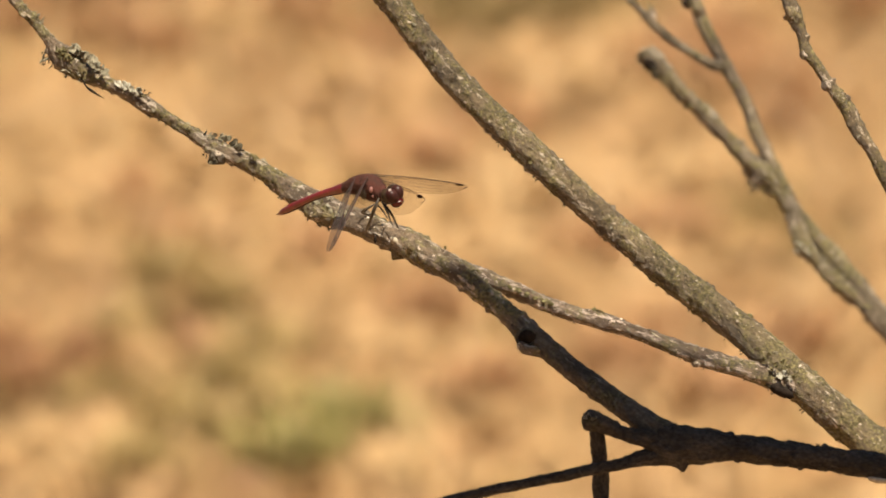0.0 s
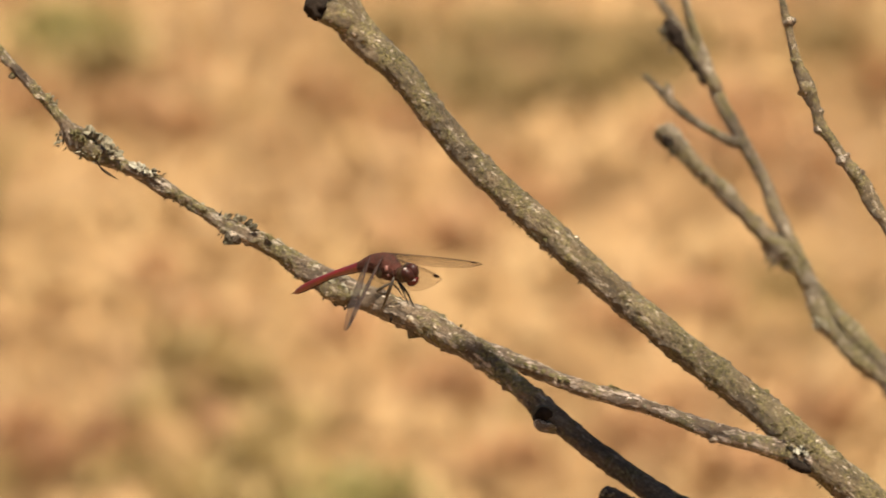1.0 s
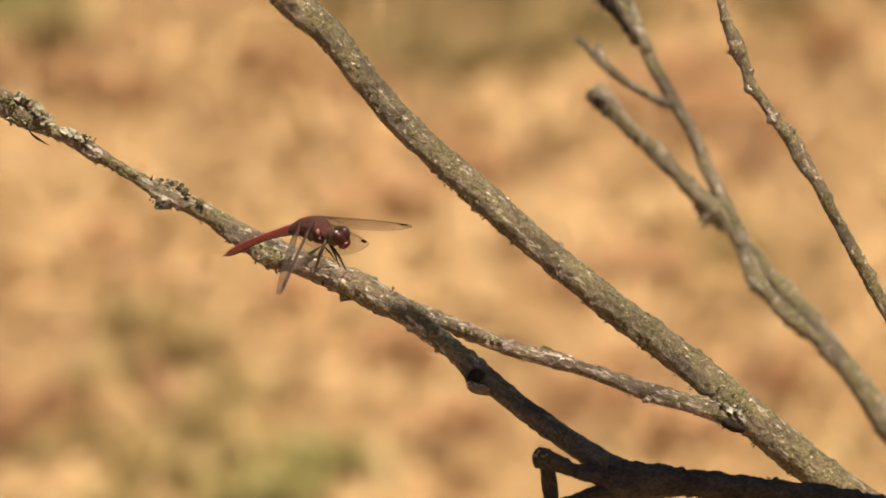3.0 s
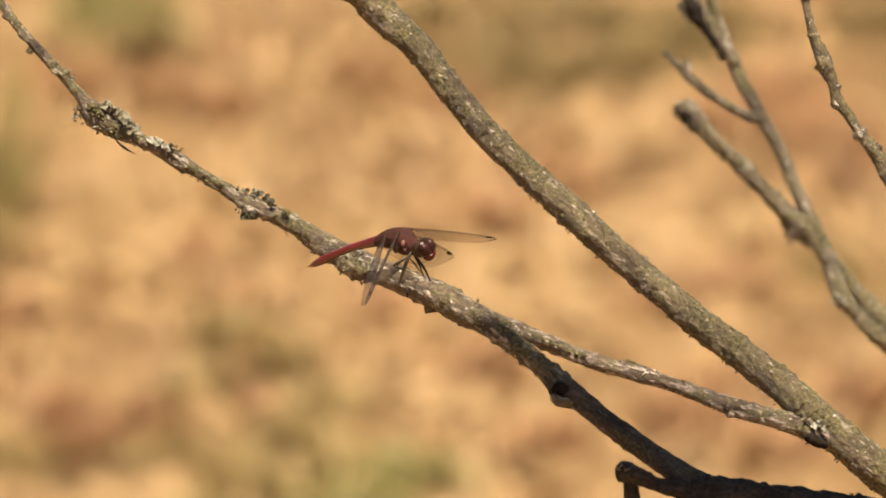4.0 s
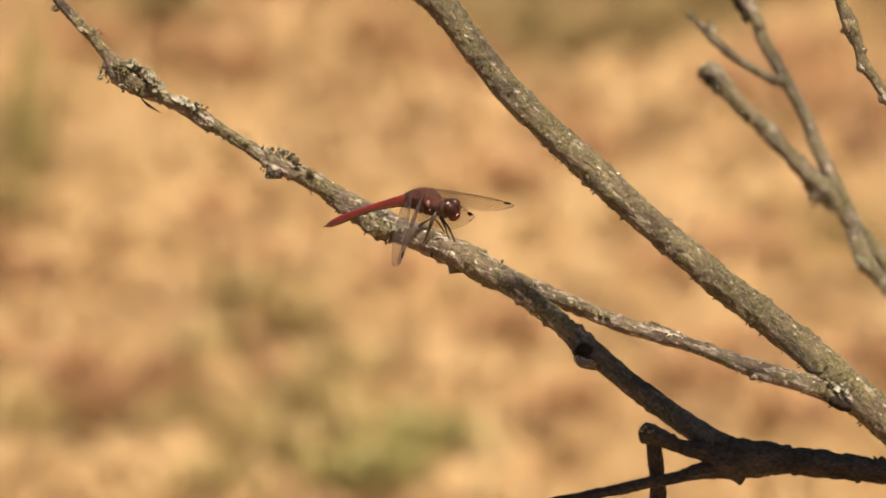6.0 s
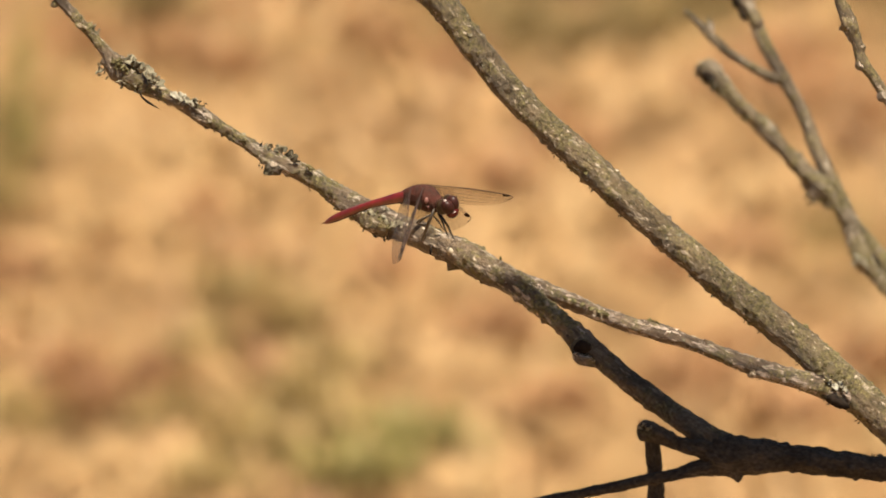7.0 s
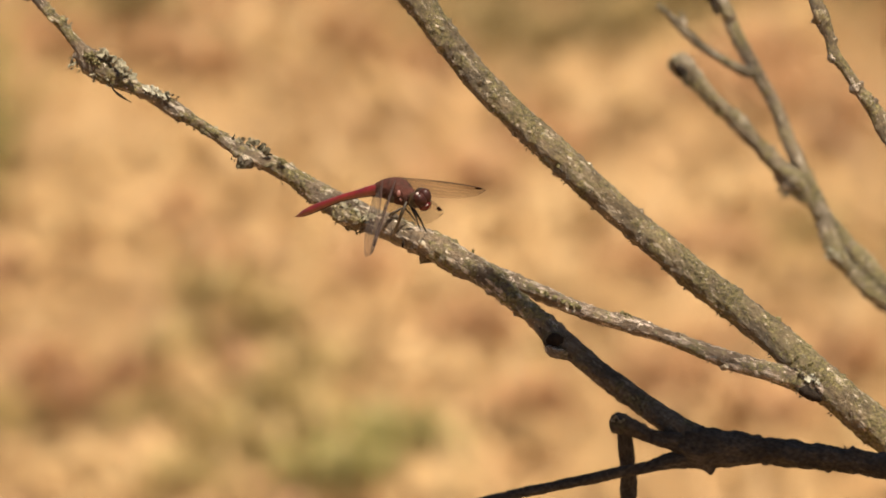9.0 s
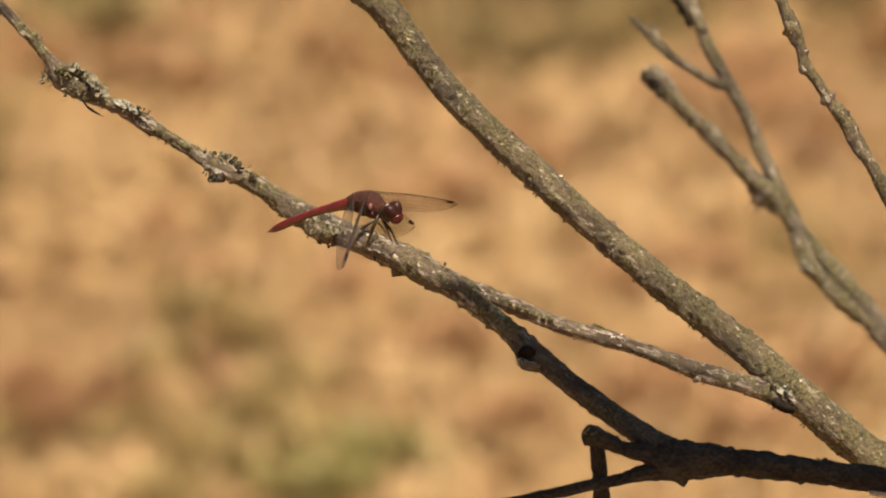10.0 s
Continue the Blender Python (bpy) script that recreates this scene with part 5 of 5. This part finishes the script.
        part("eye_underside", mesh_of("eye_underside", *ball((-0.0011, hand * 0.00105, -0.0003), (0.0018, 0.00165, 0.0022), rings=12, sides=18), EYE_BROWN), eye)
    part("face", mesh_of("face", *ball((0.00130, -0.0001, -0.0010), (0.0014, 0.0018, 0.0015), rings=12, sides=18), FACE), head, "shiny red face")
    # small pale ball that stands for the reflection on the near eye
    part("eye_glint", mesh_of("eye_glint", *ball((-0.00030, -0.00100, 0.00232), (0.00046, 0.00046, 0.00044)), GLINT), head, "painted glint on the eye")
    # thin pale sliver that stands for the bright glint across the face
    part("face_glint", mesh_of("face_glint", *ball((0.00236, -0.0005, 0.00005), (0.00014, 0.00038, 0.00005), rough=0.4), GLINT), head, "painted glint above the face")
    part("mouth", mesh_of("mouth", *ball((0.0010, 0, -0.0021), (0.0009, 0.0011, 0.0007)), RED_DARK), head)
    for hand in (1, -1):
        part("antenna", mesh_of("antenna", *tube([(0.0023, hand * 0.0004, 0.0006, 0.00008), (0.0036, hand * 0.0010, 0.0013, 0.00003)], sides=5, step=0.0005), BLACK_LEG), head)

    def leg(points, r, material):
        pts = []
        for i, (u, v, w) in enumerate(points):
            q = BODY_INV @ spot(u, v, w)
            pts.append((*q, r * MM * (1.0, 0.85, 0.6, 0.35, 0.3, 0.3)[i]))
        part("leg", mesh_of("leg", *tube(pts, sides=8, step=0.0008), material), root)

    leg([(-14.9, 11.6, -13), (-13.5, 9.0, -13), (-12.8, 7.0, -7), (-12.1, 5.4, -4)], 0.32, BLACK_LEG)
    leg([(-14.6, 11.6, -12), (-12.4, 8.3, -12), (-11.3, 6.0, -6), (-10.7, 4.7, -3)], 0.34, BLACK_LEG)
    leg([(-15.5, 12.4, -14), (-16.9, 9.0, -14), (-18.1, 5.7, -9), (-18.7, 4.2, -5)], 0.52, LEG_BROWN)
    leg([(-16.0, 10.8, -10), (-14.7, 9.4, -8), (-13.6, 7.7, -3), (-13.2, 7.0, -2)], 0.26, BLACK_LEG)
    leg([(-16.4, 11.0, -13), (-19.7, 9.0, -13), (-17.6, 8.3, -8), (-16.3, 8.2, -4)], 0.3, LEG_BROWN)
    leg([(-16.6, 10.8, -10), (-19.0, 9.1, -8), (-18.0, 8.0, -3), (-17.2, 7.4, -2)], 0.26, BLACK_LEG)
    wings = [wing(root, "forewing", 28.0, False, 1), wing(root, "forewing", 28.0, False, -1),
             wing(root, "hindwing", 26.5, True, 1), wing(root, "hindwing", 26.5, True, -1)]
    return root, head, tail, wings


DRAGONFLY, HEAD, TAIL, WINGS = dragonfly()


# ---- what moves ----
def wing_pose(hand, hind, sweep, droop, twist=0.0):
    """A wing swept forward by sweep degrees and hanging by droop degrees."""
    x, z = (-4.4, 2.5) if hind else (-0.6, 3.1)
    return pose(x * MM, hand * 1.1 * MM, z * MM, twist * hand, droop, hand * (90 - sweep))


def motions():
    # the rear twig stirs a little
    walk(REAR, [(t, Matrix.Translation((x * MM, 0, 0))) for t, x in (
        (0.0, 0.0), (0.5, 0.2), (1.0, 0.5), (1.5, 0.4), (2.0, 0.35), (2.5, 0.3), (3.8, 0.05), (4.5, 0.0), (10.0, 0.0))])
    # the body twists once while the wings beat
    still = BODY
    walk(DRAGONFLY, [(t, still @ pose(0, 0, 0, 0, p, y)) for t, p, y in (
        (0.0, 0, 0), (4.9, 0, 0), (5.05, 0, 0), (5.1, -2, 2), (5.2, 7, 27), (5.4, 5, 25), (5.8, 0, 3), (6.3, 0, 0), (10.0, 0, 0))])
    walk(HEAD, [(t, pose(6.15 * MM, 0, -0.9 * MM, rx, ry, rz)) for t, rx, ry, rz in (
        (0.0, 25, 22, -4), (1.3, 25, 22, -4), (1.45, 35, 28, 42), (1.6, 35, 28, 42), (1.75, 25, 22, -4), (4.9, 25, 22, -4), (5.05, 28, 24, 5), (5.1, 32, 28, 44), (5.2, 20, 22, 26),
        (5.5, 10, 20, 20), (6.3, 25, 22, -4), (9.6, 25, 22, -4), (9.8, 20, 12, -14), (10.0, 18, 8, -18))])
    walk(TAIL, [(t, pose(0, 0, 0, 0, ry, rz)) for t, ry, rz in (
        (0.0, -0.8, 0), (0.9, -0.6, 0), (2.5, 0.3, 0), (5.0, 0.5, 0), (5.1, 1, 4), (5.2, -0.5, 11), (5.5, 1.5, 9), (5.8, 2.0, 7), (6.3, 1.4, 7), (8.0, 2.1, 7), (9.0, 1.6, 7), (10.0, 0.8, 7))])
    # sweep, droop and twist of each wing
    def beat(k, hand, hind, rows):
        walk(WINGS[k], [(t, wing_pose(hand, hind, a, b, c)) for t, a, b, c in rows])

    beat(0, 1, False, [(0.0, 21.4, 14, -42), (0.6, 21.4, 14, -40), (1.2, 20.4, 15, -25), (1.5, 19.4, 18, -25), (1.8, 19.4, 15, -32), (2.2, 19.4, 15, -35),
                     (2.5, 19.4, 14, -32), (5.0, 18.4, 14, -28), (5.1, 18.4, 13, -25), (5.2, 11.4, 9, -55), (5.35, 21.4, 20, -15), (5.5, 21.4, -12, -10),
                     (5.8, 15.4, 15, -30), (6.3, 13.4, 16, -42), (10.0, 13.4, 16, -44)])
    beat(1, -1, False, [(0.0, 15.0, 24.2, -53), (0.9, 15.5, 24.2, -54), (2.5, 16.5, 24.4, -56), (5.0, 16.5, 24.4, -56), (5.1, 15.4, 22, -50), (5.2, 36.4, 12, -30), (5.35, 15.4, 32, -45), (5.5, 21.4, 10, -20),
                     (5.8, 19.4, 24, -52), (6.3, 22.4, 23.6, -63), (10.0, 22.4, 23.6, -63)])
    beat(2, 1, True, [(0.0, 4.4, 25, -68), (0.6, 4.4, 25, -66), (1.2, 4.4, 26, -50), (1.5, 0.4, 31, -52), (1.8, 2.4, 27, -60), (2.2, 2.4, 27, -62),
                     (2.5, 2.4, 27, -50), (5.0, 2.4, 27, -50), (5.1, 3.4, 27, -50), (5.2, 8.4, 22, -20), (5.35, 3.4, 5, -20), (5.5, 3.4, 38, -30),
                     (5.8, 1.4, 28, -52), (6.3, -0.6, 30, -60), (10.0, -0.6, 31, -60)])
    beat(3, -1, True, [(0.0, 21.4, 24.8, -58), (2.5, 23, 24.8, -59), (5.0, 23, 24.8, -59), (5.1, 24.4, 16, -42), (5.2, 1.4, 22, -10), (5.35, 18.4, 10, -40), (5.5, 23.4, 30, -20),
                     (5.8, 25, 23, -52), (6.3, 29, 25.4, -60), (10.0, 29, 25.4, -60)])


motions()
